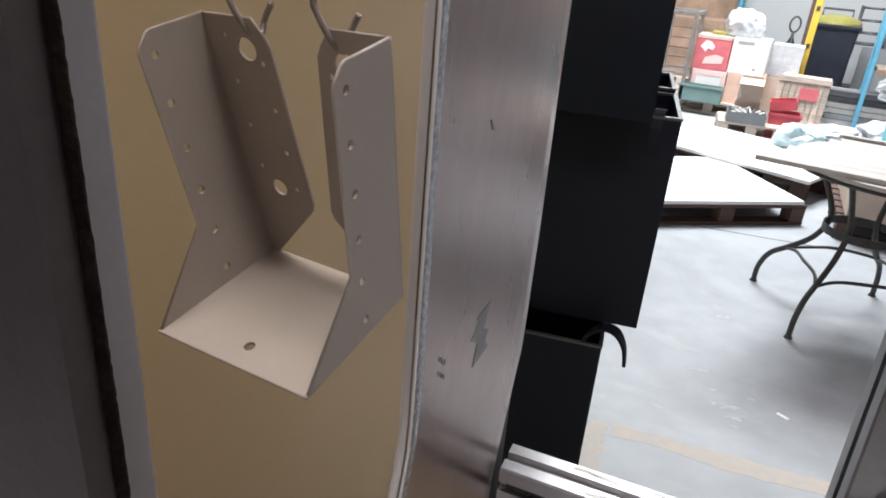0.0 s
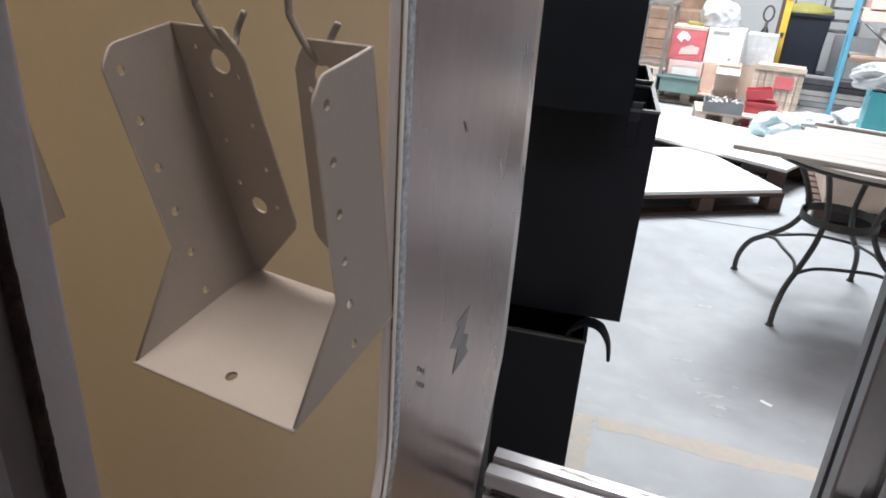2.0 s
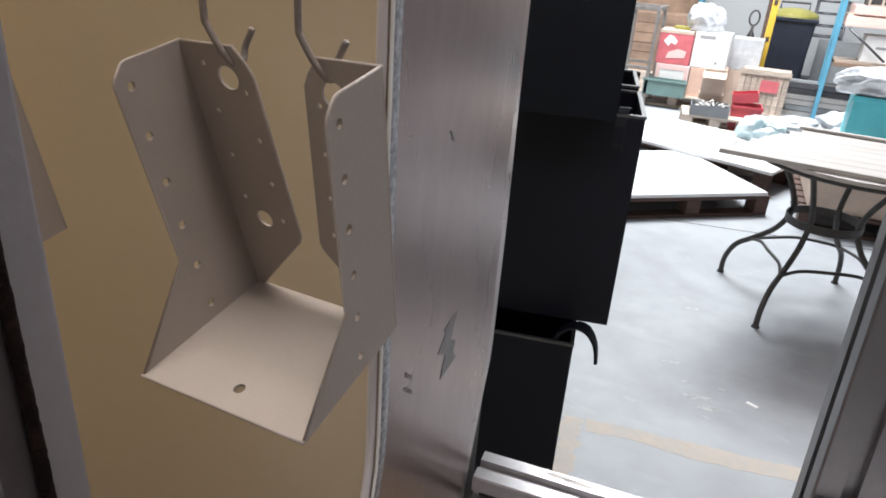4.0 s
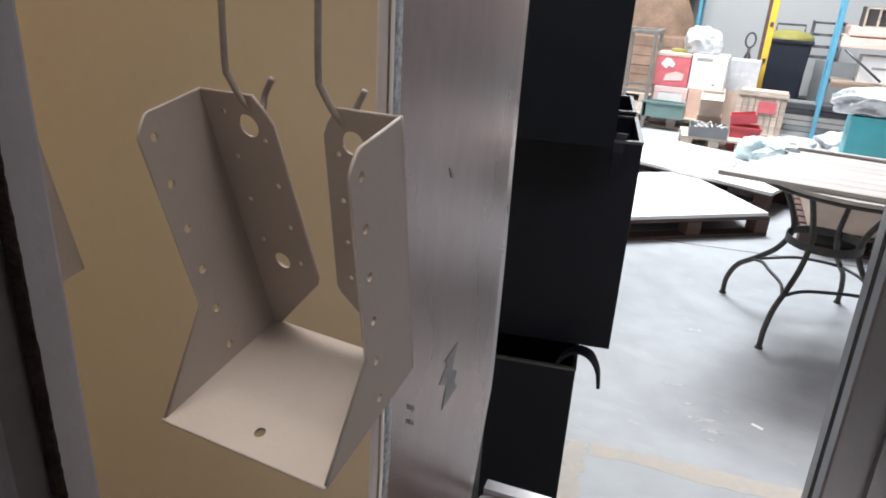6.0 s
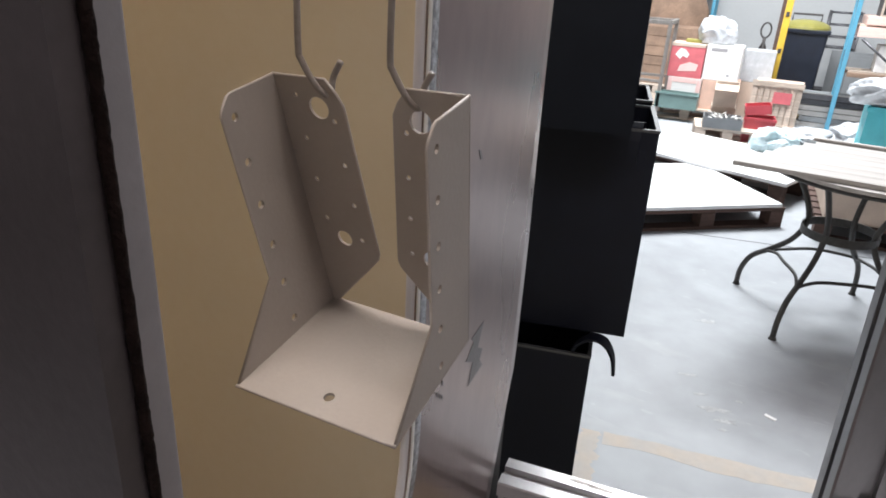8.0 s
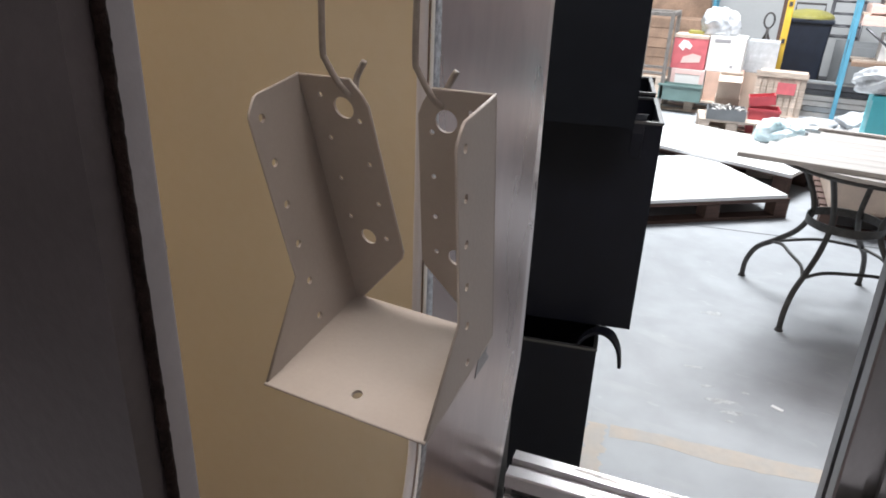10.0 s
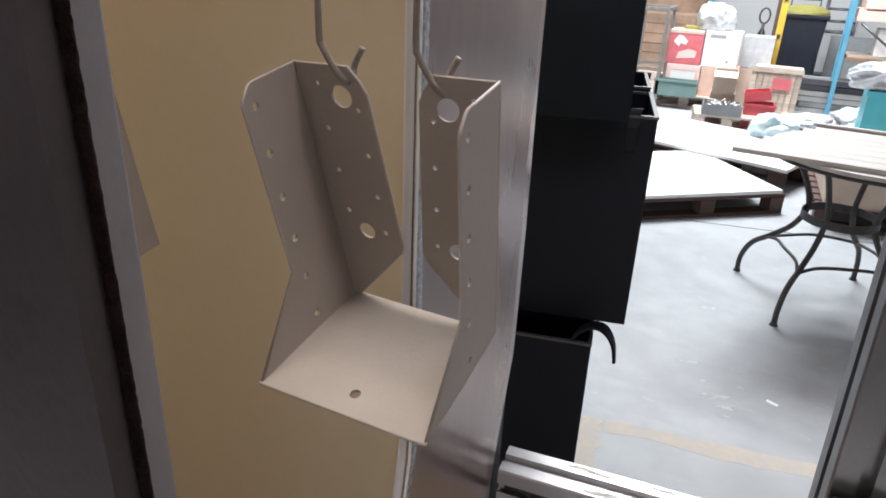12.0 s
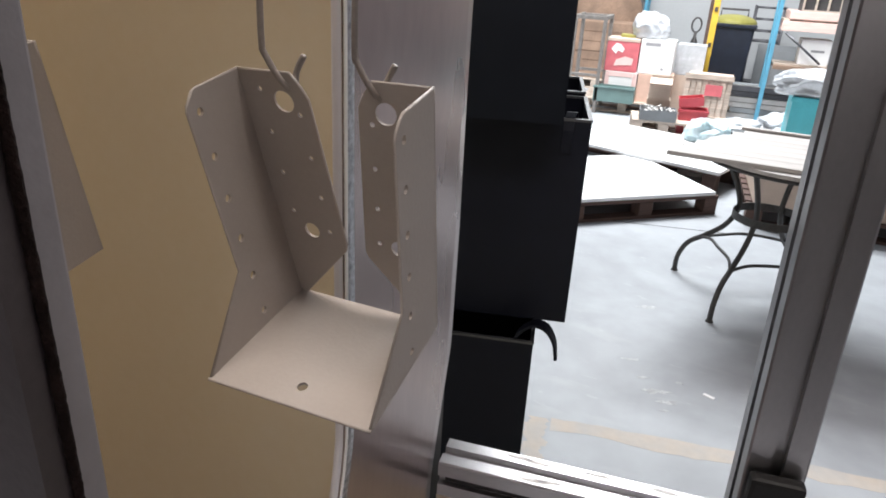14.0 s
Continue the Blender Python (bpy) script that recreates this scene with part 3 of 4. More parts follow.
def strap(ctrl, wide, label):
    """A curved flat hook, tapering to its tip."""
    ob = thing("strap_hook", label, "hook", None, "flat hooks of the troughs")
    pts = curve_points(ctrl, 8)
    bm = bmesh.new()
    rows = []
    for k, p in enumerate(pts):
        f = k / (len(pts) - 1)
        w = wide * (1.0 if f < 0.6 else 1.0 - 0.75 * (f - 0.6) / 0.4)
        d = (pts[min(k + 1, len(pts) - 1)] - pts[max(k - 1, 0)]).normalized()
        nrm = Vector((-d.z, 0, d.x)) * 0.003
        rows.append([bm.verts.new(p + nrm * a + Vector((0, b * w, 0))) for a, b in ((-1, 0), (1, 0), (1, 1), (-1, 1))])
    for r0, r1 in zip(rows, rows[1:]):
        for j in range(4):
            bm.faces.new((r0[j], r0[(j + 1) % 4], r1[(j + 1) % 4], r1[j]))
    bm.faces.new(rows[0])
    bm.faces.new(list(reversed(rows[-1])))
    part("strap", bm, M_BLACK, ob)
    return ob


strap([(-0.246, 1.25, 0.772), (-0.234, 1.25, 0.792), (-0.209, 1.25, 0.810), (-0.183, 1.25, 0.805), (-0.164, 1.25, 0.780), (-0.156, 1.25, 0.742)], 0.03, "dark curved flat hook over a trough rim")
ob = thing("strap_hook", "black flat strap hook hanging over a trough rim", "hook", None, "flat hooks of the troughs")
rows = []
bm = bmesh.new()
for y, z in ((1.372, 1.195), (1.371, 1.225), (1.364, 1.236), (1.350, 1.238), (1.338, 1.230), (1.332, 1.205), (1.330, 1.180), (1.331, 1.160)):
    rows.append([bm.verts.new((x, yy, z)) for x, yy in ((-0.212, y), (-0.192, y + 0.004), (-0.192, y + 0.007), (-0.212, y + 0.003))])
for r0, r1 in zip(rows, rows[1:]):
    for j in range(4):
        bm.faces.new((r0[j], r0[(j + 1) % 4], r1[(j + 1) % 4], r1[j]))
bm.faces.new(rows[0])
bm.faces.new(list(reversed(rows[-1])))
part("strap", bm, M_BLACK, ob)

# ---- garden table ----
tb = thing("garden_table", "wrought iron garden table with curved legs", "table", pose(0.4535, 3.51, 0, 0, 0, 63.7))
TT = 0.755
for k in range(4):
    leg = curve_points([(0.33, 0, TT - 0.01), (0.27, 0, 0.69), (0.213, 0, 0.605), (0.168, 0, 0.52), (0.152, 0, 0.437), (0.20, 0, 0.335), (0.29, 0, 0.25), (0.375, 0, 0.18), (0.416, 0, 0.09), (0.420, 0, 0.006)], 6)
    part("leg", tube(leg, 0.0135, 8), M_IRON, tb, m=pose(0, 0, 0, 0, 0, 90 * k))
    arc = curve_points([(0.315, 0, 0.232), (0.235, 0.05, 0.256), (0.15, 0.15, 0.266), (0.05, 0.235, 0.256), (0, 0.315, 0.232)], 6)
    part("stretcher", tube(arc, 0.008, 6), M_IRON, tb, m=pose(0, 0, 0, 0, 0, 90 * k))
    foot = bmesh.new()
    bmesh.ops.create_cone(foot, cap_ends=True, segments=12, radius1=0.02, radius2=0.014, depth=0.012)
    part("foot_pad", foot, M_IRON, tb, m=pose(0, 0, 0, 0, 0, 90 * k) @ pose(0.420, 0, 0.006))
# the flat hoop that ties the legs at the waist
bm = bmesh.new()
rings = [[bm.verts.new((r * math.cos(a * math.tau / 48), r * math.sin(a * math.tau / 48), z)) for a in range(48)] for r, z in ((0.166, 0.418), (0.166, 0.456), (0.160, 0.456), (0.160, 0.418))]
for k in range(4):
    for a in range(48):
        bm.faces.new((rings[k][a], rings[k][(a + 1) % 48], rings[(k + 1) % 4][(a + 1) % 48], rings[(k + 1) % 4][a]))
part("hoop", bm, M_IRON, tb, "flat iron hoop round the legs")
bm = bmesh.new()
bmesh.ops.create_cone(bm, cap_ends=True, segments=48, radius1=0.42, radius2=0.42, depth=0.016)
part("round_top", bm, M_BOARD, tb, "pale round top under the boards", m=pose(0, 0, 0, 0, 0, -63.7) @ pose(0.05, -0.08, TT + 0.006))
ring = [(0.415 * math.cos(a * math.tau / 48), 0.415 * math.sin(a * math.tau / 48), TT - 0.012) for a in range(49)]
part("rim", tube(ring, 0.010, 6, flat=0.8), M_IRON, tb, m=pose(0, 0, 0, 0, 0, -63.7) @ pose(0.05, -0.08, 0))

# stack of boards on the table
bs = thing("board_stack", "pale wooden boards lying on the garden table", "boards", pose(-0.06, 3.110, TT + 0.0145, 0, 0, -5.3))
plank = part("plank", block(0, 0, 0, 1.05, 0.1045, 0.020, 0.002), M_BOARD, bs, m=pose(0, 0, 0))
for k in range(1, 7):
    share("plank", plank, bs, pose(0.046 * k + 0.003 * math.sin(k * 2.1), 0.106 * k, 0.0, 0, 0, 0.08 * math.sin(k)))
part("batten", block(0.26, 0.70, 0.0205, 0.66, 0.73, 0.036, 0.003), M_BOARD, bs)


# ---- pallets ----
def pallet(name, m, w, d, material, label, h=0.13, boards=7):
    ob = thing(name, label, "pallet", m, "pallets on the floor")
    top = part("deck_board", block(0, 0, 0, w, d / boards * 0.78, 0.02), material, ob, m=pose(0, 0, h - 0.02))
    for k in range(1, boards):
        share("deck_board", top, ob, pose(0, k * d / boards * 1.03, h - 0.02))
    blk = part("block", block(0, 0, 0, 0.1, 0.1, h - 0.045), material, ob, m=pose(0.001, 0.0, 0.022))
    runner = part("runner", block(0, 0, 0, w, 0.1, 0.02), material, ob, m=pose(0, 0.0, 0))
    for j in range(3):
        y = j * (d - 0.1) / 2
        if j:
            share("runner", runner, ob, pose(0, y, 0))
        for i in range(3):
            if i or j:
                share("block", blk, ob, pose(0.001 + i * (w - 0.102) / 2, y, 0.022))
    return ob


def sheets(m, w, d, n, label, t=0.012):
    ob = thing("sheet_stack", label, "sheets", m)
    s = part("sheet", block(0, 0, 0, w, d, t, 0.0015), M_SHEET, ob)
    for k in range(1, n):
        share("sheet", s, ob, pose(0.006 * math.sin(k * 3.3), 0.007 * math.cos(k * 2.3), k * (t + 0.0006), 0, 0, 0.25 * math.sin(k * 1.9)))
    return ob


ANG = 38.0
pallet("pallet", pose(-0.60, 4.14, 0, 0, 0, ANG), 1.12, 0.9, M_WOOD2, "wooden pallet toned dark for shade under white sheets", 0.135)
sheets(pose(-0.62, 4.13, 0.136, 0, 0, ANG), 1.12, 0.98, 2, "white laminate sheets stacked on a dark pallet")
pallet("pallet", pose(-0.96, 5.72, 0, 0, 0, -20), 1.3, 0.95, M_WOOD2, "wooden pallet behind, toned dark for shade under white sheets", 0.164)
sheets(pose(-1.0, 5.70, 0.165, 0, 0, -20), 1.36, 1.0, 2, "white sheets lying on a pallet")
pallet("pallet", pose(0.46, 4.70, 0, 0, 0, 2), 1.2, 1.0, M_WOOD2, "wooden pallet toned dark for shade under a cardboard box", 0.13)


def carton(m, w, d, h, material, label, open_top=False, tape=True, category="box"):
    ob = thing("carton", label, category, m, "cartons in the hall")
    if open_top:
        part("body", open_box(w, d, h, 0.008), material, ob)
        for k, (px, py, ang, length) in enumerate(((0, 0, 0, w), (w, d, 180, w))):
            part("flap", block(0, -d * 0.35, 0, length, 0, 0.005), material, ob, m=pose(px, py, h, 0, 0, ang) @ pose(0, 0, 0, 28 if k else 40))
    else:
        part("body", block(0, 0, 0, w, d, h, 0.006), material, ob)
        if tape:
            part("tape", block(w * 0.46, -0.0015, h * 0.7, w * 0.54, d + 0.0015, h + 0.0018), M_WCARD, ob, "pale strip of tape")
    return ob


def marks(ob, w, h, rows, material, seed, x0=0.12, x1=0.88, z0=0.15, z1=0.8):
    """Plain bars in place of print on a carton's front."""
    rnd = random.Random(seed)
    for k in range(rows):
        z = h * (z0 + (z1 - z0) * (k + 0.5) / rows)
        a = w * (x0 + rnd.random() * 0.15)
        b = w * (x1 - rnd.random() * 0.25)
        part("print_bar", block(a, -0.002, z, b, 0.001, z + h * (z1 - z0) / rows * 0.5), material, ob)


# the large box under the table's far side
c = carton(pose(0.50, 4.73, 0.131, 0, 0, 2), 1.05, 0.85, 0.22, M_CARD, "wide brown cardboard box on a pallet")
sheets(pose(0.47, 4.70, 0.353, 0, 0, 2), 1.1, 0.9, 1, "white sheet lying on a cardboard box")

# pile at the hall's far end
pallet("pallet", pose(-0.55, 7.15, 0, 0, 0, 8), 0.62, 0.5, M_WOOD, "small pale wooden pallet carrying a tray", 0.14, 5)
pallet("pallet", pose(-1.25, 8.15, 0, 0, 0, 2), 0.95, 0.8, M_WOOD, "pale wooden pallet carrying cartons", 0.14)


def heap(name, m, w, d, h, material, label, category, seed, rough=0.35, part_name="film"):
    """A crumpled bag or film heap: a ball of folds, flat below."""
    ob = thing(name, label, category, m)
    bm = bmesh.new()
    bmesh.ops.create_icosphere(bm, subdivisions=5, radius=0.5)
    off = Vector((seed * 3.1, seed * 1.7, seed))
    for v in bm.verts:
        p = v.co.copy()
        k = 1 + rough * (0.25 + 0.8 * noise.noise(p * 2.0 + off) - 1.0 * abs(noise.noise(p * 3.6 + off)) - 0.3 * abs(noise.noise(p * 9 + off)))
        p *= k
        v.co = Vector((p.x * w, p.y * d, max(-0.32, p.z) * h / 0.82 + 0.32 * h / 0.82))
    for f in bm.faces:
        f.smooth = True
    part(part_name, bm, material, ob)
    return ob


# cartons on the far pallets
c = carton(pose(-1.02, 8.2, 0.142), 0.36, 0.36, 0.32, M_WCARD, "white carton with a pink printed border", tape=False)
for a, b, e, f in ((0, 0, 0.05, 0.32), (0.31, 0, 0.36, 0.32), (0.05, 0.26, 0.31, 0.32)):
    part("print_panel", block(a + 0.002, -0.003, b + 0.004, e - 0.002, 0.001, f - 0.004), M_PINK, c, "pink printed edge")
marks(c, 0.36, 0.32, 2, M_INK, 3, 0.45, 0.9, 0.2, 0.45)
c = carton(pose(-1.04, 8.2, 0.464), 0.36, 0.36, 0.36, M_RED, "red printed carton stacked on another", tape=False)
part("print_panel", plate([(0.05, 0.24), (0.10, 0.31), (0.15, 0.30), (0.20, 0.25), (0.18, 0.21), (0.13, 0.23), (0.11, 0.19)], [], 0.002, lambda a, b, d: (a, -0.001 - d, b)), M_WCARD, c, "white printed shape")
part("print_panel", plate([(0.10, 0.06), (0.30, 0.08), (0.31, 0.15), (0.22, 0.17), (0.12, 0.13)], [], 0.002, lambda a, b, d: (a, -0.001 - d, b)), M_PINK, c, "pale printed shape")
part("lid_strip", block(0.0, -0.003, 0.33, 0.36, 0.30, 0.363), M_CARD, c, "brown top edge")
c = carton(pose(-0.65, 8.22, 0.142), 0.38, 0.36, 0.32, M_CARDP, "pale pink-brown cardboard carton")
c = carton(pose(-0.67, 8.22, 0.464), 0.37, 0.36, 0.37, M_WCARD, "white carton with small grey print", tape=False)
marks(c, 0.37, 0.37, 1, M_INK, 4, 0.1, 0.6, 0.74, 0.92)
marks(c, 0.37, 0.37, 1, M_INK, 6, 0.55, 0.95, 0.08, 0.2)
carton(pose(-0.28, 8.6, 0.0), 0.34, 0.34, 0.44, M_CARD, "brown carton under a film-wrapped one")
c = carton(pose(-0.29, 8.6, 0.442), 0.32, 0.34, 0.34, M_BAG, "carton wrapped in white plastic film", tape=False)
heap("plastic_bag", pose(-0.60, 8.4, 0.835), 0.38, 0.30, 0.30, M_BAG, "crumpled white plastic bag on the cartons", "bag", 2, 0.26)
carton(pose(-0.92, 8.35, 0.826), 0.24, 0.15, 0.035, M_OLIVE, "thin olive packet on the red carton", tape=False, category="packet")

# folding crate, green-grey
ob = thing("plastic_crate", "grey-green plastic crate lying on a pallet", "crate", pose(-1.10, 8.0, 0.141))
part("body", open_box(0.45, 0.18, 0.17, 0.012), M_GREEN, ob)
part("rim", block(-0.012, -0.012, 0.15, 0.462, 0.0, 0.172, 0.003), M_GREEN, ob)

# slatted crate with a red label
ob = thing("wooden_crate", "slatted pale wooden crate with a red label", "crate", pose(-0.13, 8.2, 0.0, 0, 0, -3))
part("body", block(0.01, 0.012, 0.0, 0.48, 0.42, 0.50), M_CARD, ob)
slat = part("slat", block(0, 0, 0, 0.052, 0.012, 0.52), M_WOOD, ob, m=pose(0.0, -0.002, 0))
for k in range(1, 8):
    share("slat", slat, ob, pose(0.0625 * k, -0.002, 0))
part("rail", block(-0.01, -0.014, 0.47, 0.50, -0.0025, 0.525), M_WOOD, ob)
part("rail", block(-0.01, -0.014, 0.02, 0.50, -0.0025, 0.075), M_WOOD, ob)
part("label", block(0.22, -0.018, 0.30, 0.40, -0.0145, 0.42), M_RED, ob, "red paper label")

# small open carton on a grey tray of fittings
ob = thing("metal_tray", "grey tray full of small metal fittings", "tray", pose(-0.49, 7.16, 0.142, 0, 0, 6))
part("body", open_box(0.36, 0.30, 0.10, 0.008), M_GREY, ob)
rnd = random.Random(8)
for k in range(26):
    bits = block(-0.03, -0.008, -0.006, 0.03, 0.008, 0.006, 0.002)
    part("fitting", bits, M_SILV if k % 3 else M_WCARD, ob, m=pose(0.04 + 0.28 * rnd.random(), 0.04 + 0.22 * rnd.random(), 0.085 + 0.035 * rnd.random(), rnd.uniform(-30, 30), rnd.uniform(-30, 30), rnd.uniform(0, 180)))
carton(pose(-0.47, 7.55, 0.0, 0, 0, 3), 0.24, 0.24, 0.30, M_CARD, "brown carton behind the tray", tape=False)
carton(pose(-0.46, 7.52, 0.302, 0, 0, 3), 0.22, 0.24, 0.22, M_CARD, "small open brown carton", open_top=True)
ob = thing("red_crate", "red plastic storage box tilted on another", "crate", pose(-0.13, 7.42, 0.262, 0, -9, 4))
part("body", open_box(0.24, 0.20, 0.09, 0.01), M_REDP, ob)
ob = thing("red_crate", "red plastic storage box on the floor", "crate", pose(-0.12, 7.40, 0.0, 0, 0, 4))
part("body", open_box(0.28, 0.26, 0.25, 0.01), M_REDP, ob)
part("rim", block(-0.01, -0.01, 0.225, 0.29, 0.0, 0.252, 0.003), M_REDP, ob)

# film heaps and a teal box behind the table
carton(pose(-0.02, 5.75, 0.0, 0, 0, 0), 1.15, 0.75, 0.27, M_WCARD, "low white carton carrying film heaps", tape=False)
heap("film_heap", pose(0.15, 5.93, 0.272), 0.32, 0.34, 0.18, M_BAGB, "heap of pale blue plastic film", "plastic film", 3, 0.42)
heap("film_heap", pose(0.42, 6.15, 0.272), 0.46, 0.45, 0.17, M_BAG, "heap of clear white plastic film", "plastic film", 4, 0.42)
heap("film_heap", pose(0.74, 6.10, 0.272), 0.50, 0.45, 0.28, M_BAG, "heap of greyish plastic film", "plastic film", 6, 0.42)
ob = thing("storage_box", "teal plastic storage box behind the table", "box", pose(0.66, 5.44, 0.355))
part("body", open_box(0.50, 0.28, 0.40, 0.01), M_TEAL, ob)
part("rim", block(-0.012, -0.012, 0.37, 0.512, 0.0, 0.402, 0.004), M_TEAL, ob)
carton(pose(0.60, 5.40, 0.0), 0.80, 0.33, 0.353, M_CARD, "brown carton carrying a teal box", tape=False)
heap("plastic_bag", pose(0.78, 5.58, 0.757), 0.50, 0.34, 0.18, M_BAG, "white plastic bag slumped over the teal box", "bag", 9)

# tube stand
ob = thing("tube_stand", "square dull steel tube stand", "stand", pose(-1.42, 8.0, 0))
for px in (0.0, 0.33):
    for py in (0.0, 0.5):
        part("post", block(px, py, 0, px + 0.04, py + 0.04, 1.06, 0.004), M_STAND, ob)
for py in (0.0, 0.5):
    part("crossbar", block(0.0405, py + 0.004, 1.015, 0.3295, py + 0.036, 1.055, 0.003), M_STAND, ob)
    part("crossbar", block(0.0405, py + 0.004, 0.40, 0.3295, py + 0.036, 0.43, 0.003), M_STAND, ob)
for px in (0.0, 0.33):
    part("crossbar", block(px + 0.004, 0.0405, 1.015, px + 0.036, 0.4995, 1.055, 0.003), M_STAND, ob)

# wooden crates far left
for k, (z, h, x) in enumerate(((0.14, 0.36, -1.80), (0.502, 0.38, -1.74))):
    ob = thing("wooden_crate", "long brown boarded wooden crate", "crate", pose(x, 9.8, z), "stacked crates")
    part("body", block(0.01, 0.012, 0, 0.84, 0.55, h), M_BROWN, ob)
    for j in range(3):
        part("board", block(0, 0, j * h / 3 + 0.004, 0.85, 0.0115, (j + 1) * h / 3 - 0.004, 0.002), M_BROWN, ob)
    for j in (0.05, 0.72):
        part("batten", block(j, -0.014, 0.0, j + 0.07, -0.0005, h), M_BROWN, ob)
pallet("pallet", pose(-1.85, 9.75, 0, 0, 0, 0), 1.0, 0.7, M_WOOD, "wooden pallet under boarded crates", 0.139)
heap("covered_pile", pose(-1.55, 10.6, 0.0), 1.3, 0.5, 1.75, M_BROWN, "tall pile under a brown cover", "covered pile", 12, 0.12, "cover")

# yellow mast of a lifter
ob = thing("lift_truck", "yellow mast of a hand lifter", "lift truck", pose(0.012, 8.95, 0))
part("mast", block(0.0, 0, 0.04, 0.072, 0.09, 2.1, 0.006), M_YEL, ob)
part("rail", block(-0.040, 0.03, 0.04, -0.001, 0.09, 2.1, 0.004), M_WOOD2, ob, "brown guide rail")
for z in (0.35, 0.75, 1.15, 1.55):
    part("fixing", block(0.018, -0.008, z, 0.054, -0.0005, z + 0.05, 0.002), M_SLOT, ob, "dark bolted fixing")
part("base", block(-0.14, -0.25, 0.0, 0.29, 0.55, 0.0395, 0.01), M_YEL, ob)

# pallet jack handle
ob = thing("pallet_jack", "black handle of a pallet jack", "pallet jack", pose(-0.14, 9.25, 0))
loop = [(0.055 * math.cos(a * math.tau / 16), 0.0, 0.97 + 0.085 * math.sin(a * math.tau / 16)) for a in range(17)]
part("grip", tube(loop, 0.012, 6), M_SLOT, ob)
part("shaft", tube([(0, 0, 0.885), (0, 0.02, 0.5), (0, 0.06, 0.16)], 0.018, 8), M_SLOT, ob)
part("pump", block(-0.08, -0.02, 0.02, 0.08, 0.16, 0.30, 0.02), M_SLOT, ob)
part("lower_brace", tube([(-0.05, 0, 0.70), (0, 0, 0.86), (0.05, 0, 0.70)], 0.02, 6), M_SLOT, ob)
for px in (-0.2, 0.08):
    part("fork", block(px, 0.17, 0.03, px + 0.12, 1.1, 0.08, 0.01), M_SLOT, ob)

# wheeled bin
ob = thing("wheeled_bin", "navy wheeled bin with an olive yellow lid", "bin", pose(0.035, 9.6, 0) @ Matrix.Diagonal((0.88, 1, 1.02, 1)))
bm = block(0, 0, 0.12, 0.58, 0.6, 0.96, 0.03)
for v in bm.verts:
    f = (0.96 - v.co.z) / 0.84
    v.co.x += (0.29 - v.co.x) * 0.16 * f
    v.co.y += (0.3 - v.co.y) * 0.16 * f
part("body", bm, M_NAVY, ob)
part("rim", block(-0.02, -0.02, 0.93, 0.60, 0.62, 0.975, 0.012), M_NAVY, ob)
bm = bmesh.new()
bmesh.ops.create_uvsphere(bm, u_segments=28, v_segments=14, radius=0.5)
for v in bm.verts:
    v.co = Vector((0.29 + v.co.x * 0.64, 0.30 + v.co.y * 0.66, 0.976 + max(0, v.co.z) * 0.20))
part("lid", bm, M_OLIVE, ob)
for px in (0.06, 0.46):
    bm = bmesh.new()
    bmesh.ops.create_cone(bm, cap_ends=True, segments=20, radius1=0.1, radius2=0.1, depth=0.06)
    part("wheel", bm, M_SLOT, ob, m=pose(px + 0.03, 0.56, 0.1, 0, 90, 0))
    part("foot", block(px, 0.05, 0, px + 0.06, 0.12, 0.13, 0.01), M_NAVY, ob)
part("grip", tube([(0.1, 0.66, 1.0), (0.1, 0.70, 1.12), (0.48, 0.70, 1.12), (0.48, 0.66, 1.0)], 0.014, 8), M_SLOT, ob)

# grey panels and a trolley
for k in range(3):
    ob = tagged(part("grey_panel", block(0, 0, 0, 0.62, 0.025, 0.74 - 0.03 * k, 0.003), M_GREY, m=pose(0.66 + 0.10 * k, 10.2 - 0.10 * k, 0, -4)), "grey painted metal panel leaning upright", "panel", "leaning grey panels")
part("vent_slots", block(0.04, -0.004, 0.10, 0.14, 0.001, 0.19), M_SLOT, ob)
ob = thing("trolley", "dark tube trolley with shelves", "trolley", pose(0.56, 10.5, 0))
for px in (0, 0.36):
    for py in (0, 0.3):
        part("post", tube([(px, py, 0), (px, py, 1.2)], 0.014, 8), M_DKST, ob)
for z in (0.2, 0.75, 0.88, 1.03, 1.18):
    for py in (0, 0.3):
        part("rail", tube([(0.0, py, z), (0.36, py, z)], 0.011, 6), M_DKST, ob)
    part("shelf", block(0.02, 0.02, z - 0.008, 0.34, 0.28, z), M_DKST, ob) if z < 0.8 else None

# bar stock on the floor
ob = thing("bar_stock", "stack of dark steel bars and profiles on the floor", "metal bars", pose(0.36, 8.75, 0))
rnd = random.Random(21)
for lay in range(6):
    for j in range(4):
        z = lay * 0.062
        part("bar", block(rnd.uniform(-0.03, 0.05), j * 0.09, z, rnd.uniform(0.62, 0.95), j * 0.09 + rnd.uniform(0.05, 0.08), z + 0.055, 0.002), (M_DKST, M_SILV, M_GREY)[rnd.randrange(3)], ob)


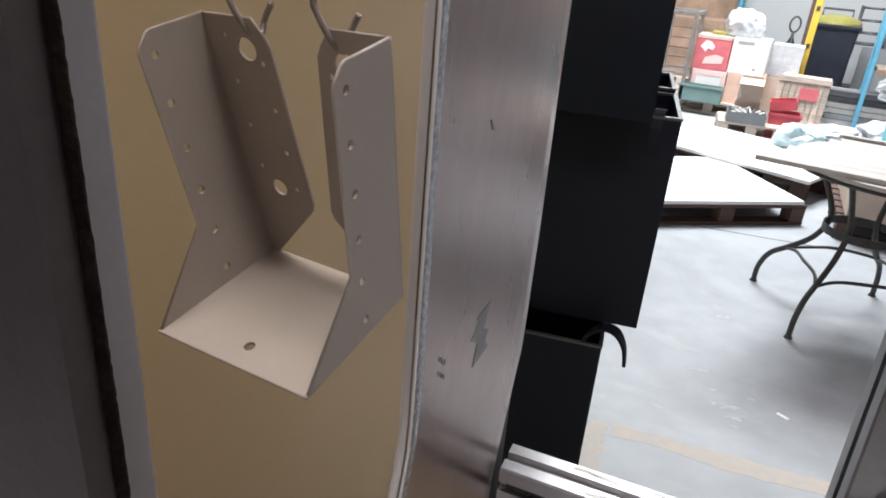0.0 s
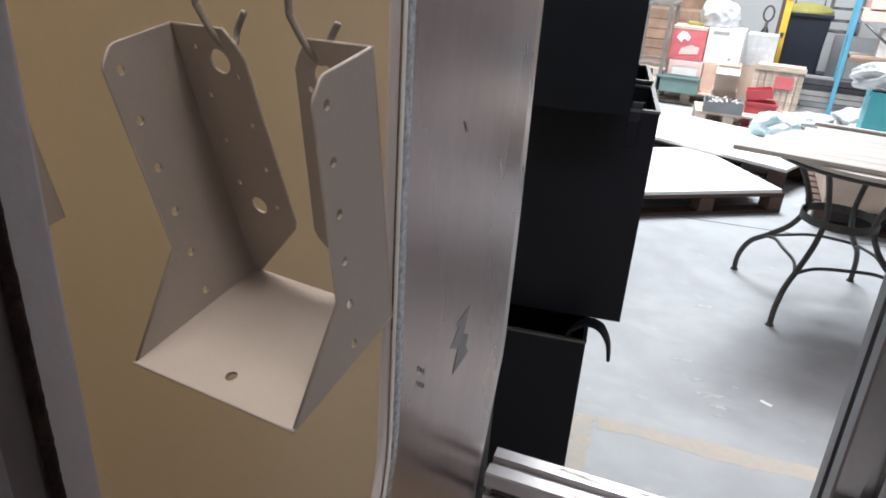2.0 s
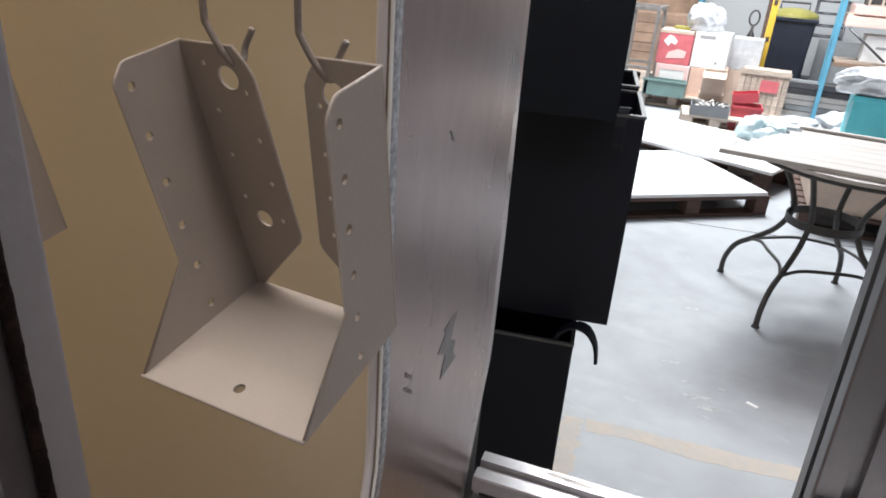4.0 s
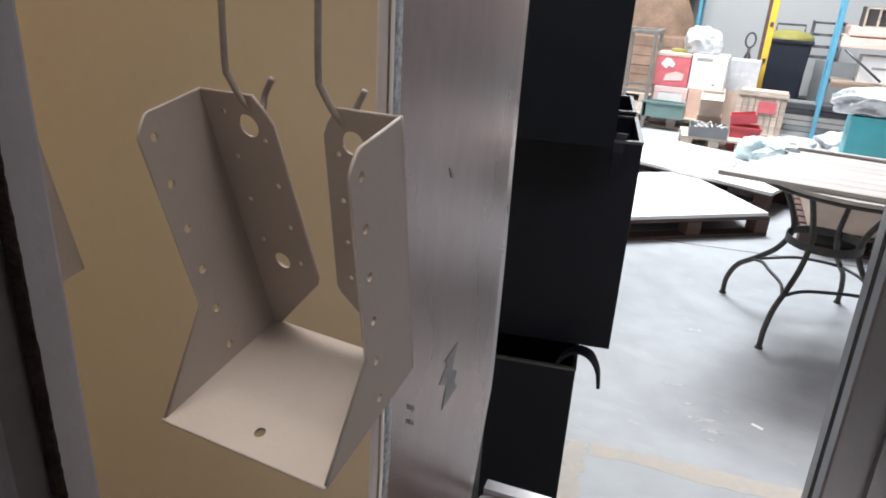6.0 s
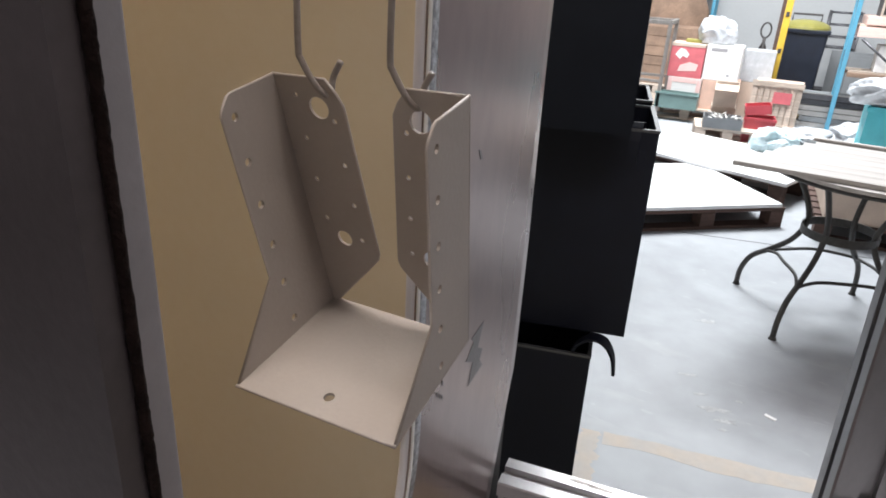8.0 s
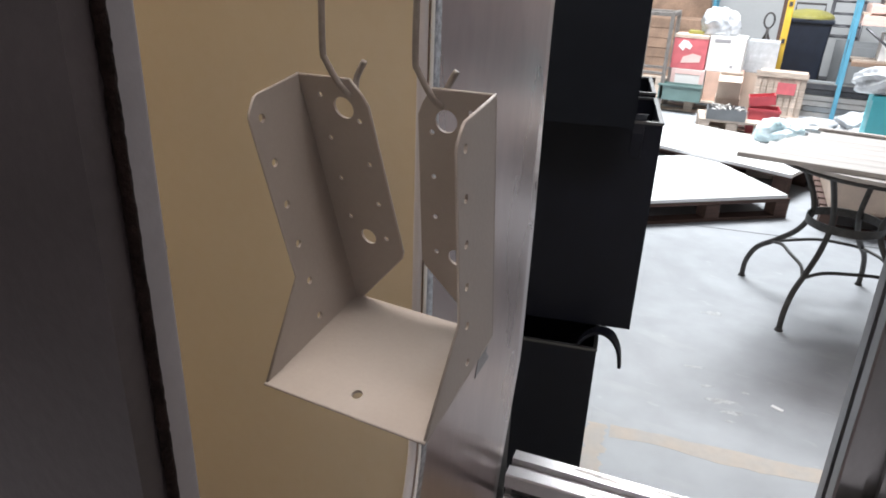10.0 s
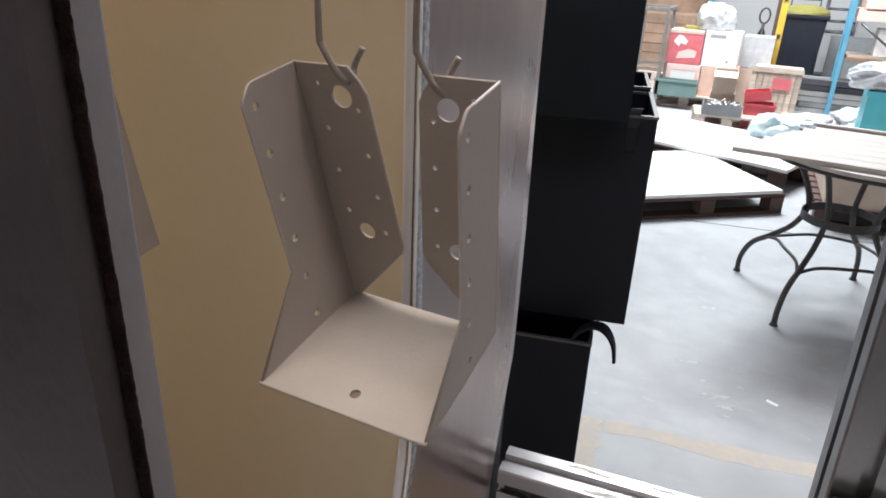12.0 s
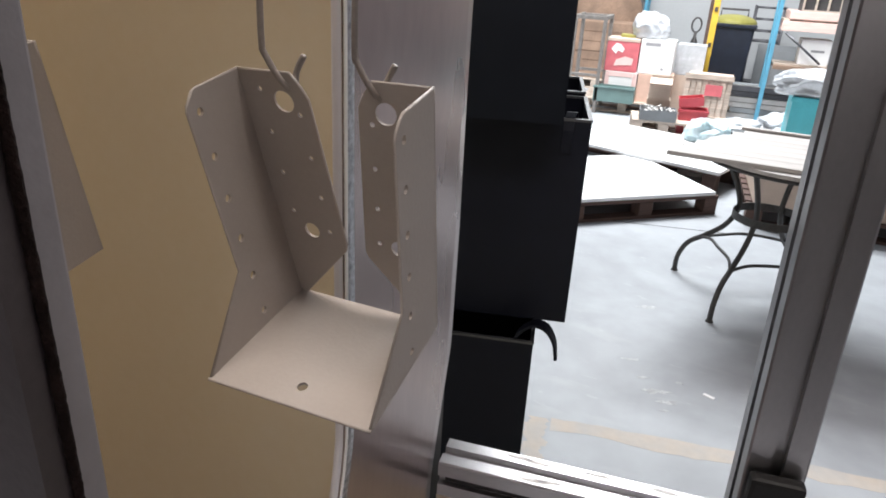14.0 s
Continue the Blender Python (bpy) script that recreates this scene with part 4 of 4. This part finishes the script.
# pallet rack
def rack(x, y, w, d, h, label, shelf_z):
    ob = thing("pallet_rack", label, "rack", pose(x, y, 0))
    for px in (0, w):
        for py in (0, d):
            part("upright", block(px - 0.022, py - 0.03, 0, px + 0.022, py + 0.03, h, 0.005), M_BLUE, ob)
            part("foot_plate", block(px - 0.07, py - 0.06, 0.0, px + 0.07, py + 0.06, 0.008), M_BLUE, ob)
        for k in range(3):
            part("brace", tube([(px, 0.04, 0.3 + 0.55 * k), (px, d - 0.04, 0.3 + 0.55 * (k + 1))], 0.012, 6), M_DKST, ob)
    for z in shelf_z:
        for py in (-0.045, d + 0.045):
            part("beam", block(0.046, py - 0.022, z - (0.10 if z > 1 else 0.045), w - 0.046, py + 0.022, z, 0.004), M_SALMON if z > 1 else M_BROWN, ob, "salmon coloured beam" if z > 1 else "")
        part("deck", block(0.05, -0.02, z + 0.001, w - 0.05, d + 0.02, z + 0.02), M_WOOD, ob)
        part("brace", tube([(0.1, -0.05, z - 0.12), (0.5, -0.05, z - 0.42)], 0.014, 6), M_DKST, ob)
    return ob


rack(0.697, 8.6, 2.3, 0.30, 2.6, "blue steel pallet rack with salmon beams", (0.655, 1.12, 2.1))
c = carton(pose(0.80, 8.54, 1.141), 0.60, 0.6, 0.085, M_SALMON, "flat salmon bundle on the rack", tape=False, category="bundle")
ob = thing("pigeonhole_box", "wooden box with open compartments on the rack", "box", pose(0.90, 8.55, 1.227))
# solid dark block stands in for shade inside the compartments
part("shell", block(0, 0.02, 0, 0.5, 0.4, 0.2), M_SLOT, ob)
for k in range(5):
    part("divider", block(k * 0.12, 0, 0, k * 0.12 + 0.02, 0.0195, 0.2), M_WOOD, ob)
for z in (0.0, 0.182):
    part("ledge", block(0.0, -0.006, z, 0.5, -0.0005, z + 0.018), M_WOOD, ob)
c = carton(pose(0.98, 8.60, 0.676), 0.30, 0.3, 0.27, M_WCARD, "white carton with a grey printed strip")
marks(c, 0.30, 0.27, 1, M_INK, 9, 0.3, 0.9, 0.42, 0.6)
rack(-2.9, 10.75, 2.0, 0.4, 2.6, "blue steel rack at the far wall", (1.5,))

# litter on the floor
tagged(part("paper_scrap", block(-0.022, -0.008, 0.0, 0.022, 0.008, 0.003, 0.001), M_PAPER, m=pose(0.275, 2.472, 0.0, 0, 0, -24)), "scrap of white paper on the concrete floor", "paper scrap")
tagged(part("paper_scrap", block(-0.09, -0.05, 0.0, 0.09, 0.05, 0.003), M_CARD, m=pose(-0.45, 5.62, 0.1905, 0, 0, 20)), "flat brown scrap on the white sheets", "paper scrap")


def motions():
    for ob, shift, turns in CARRIED:
        walk(ob, [(t, pose(x + shift, y, z, rx, ry, rz) if turns else pose(x + shift, y, z)) for t, x, y, z, rx, ry, rz in CONVEYOR])


motions()
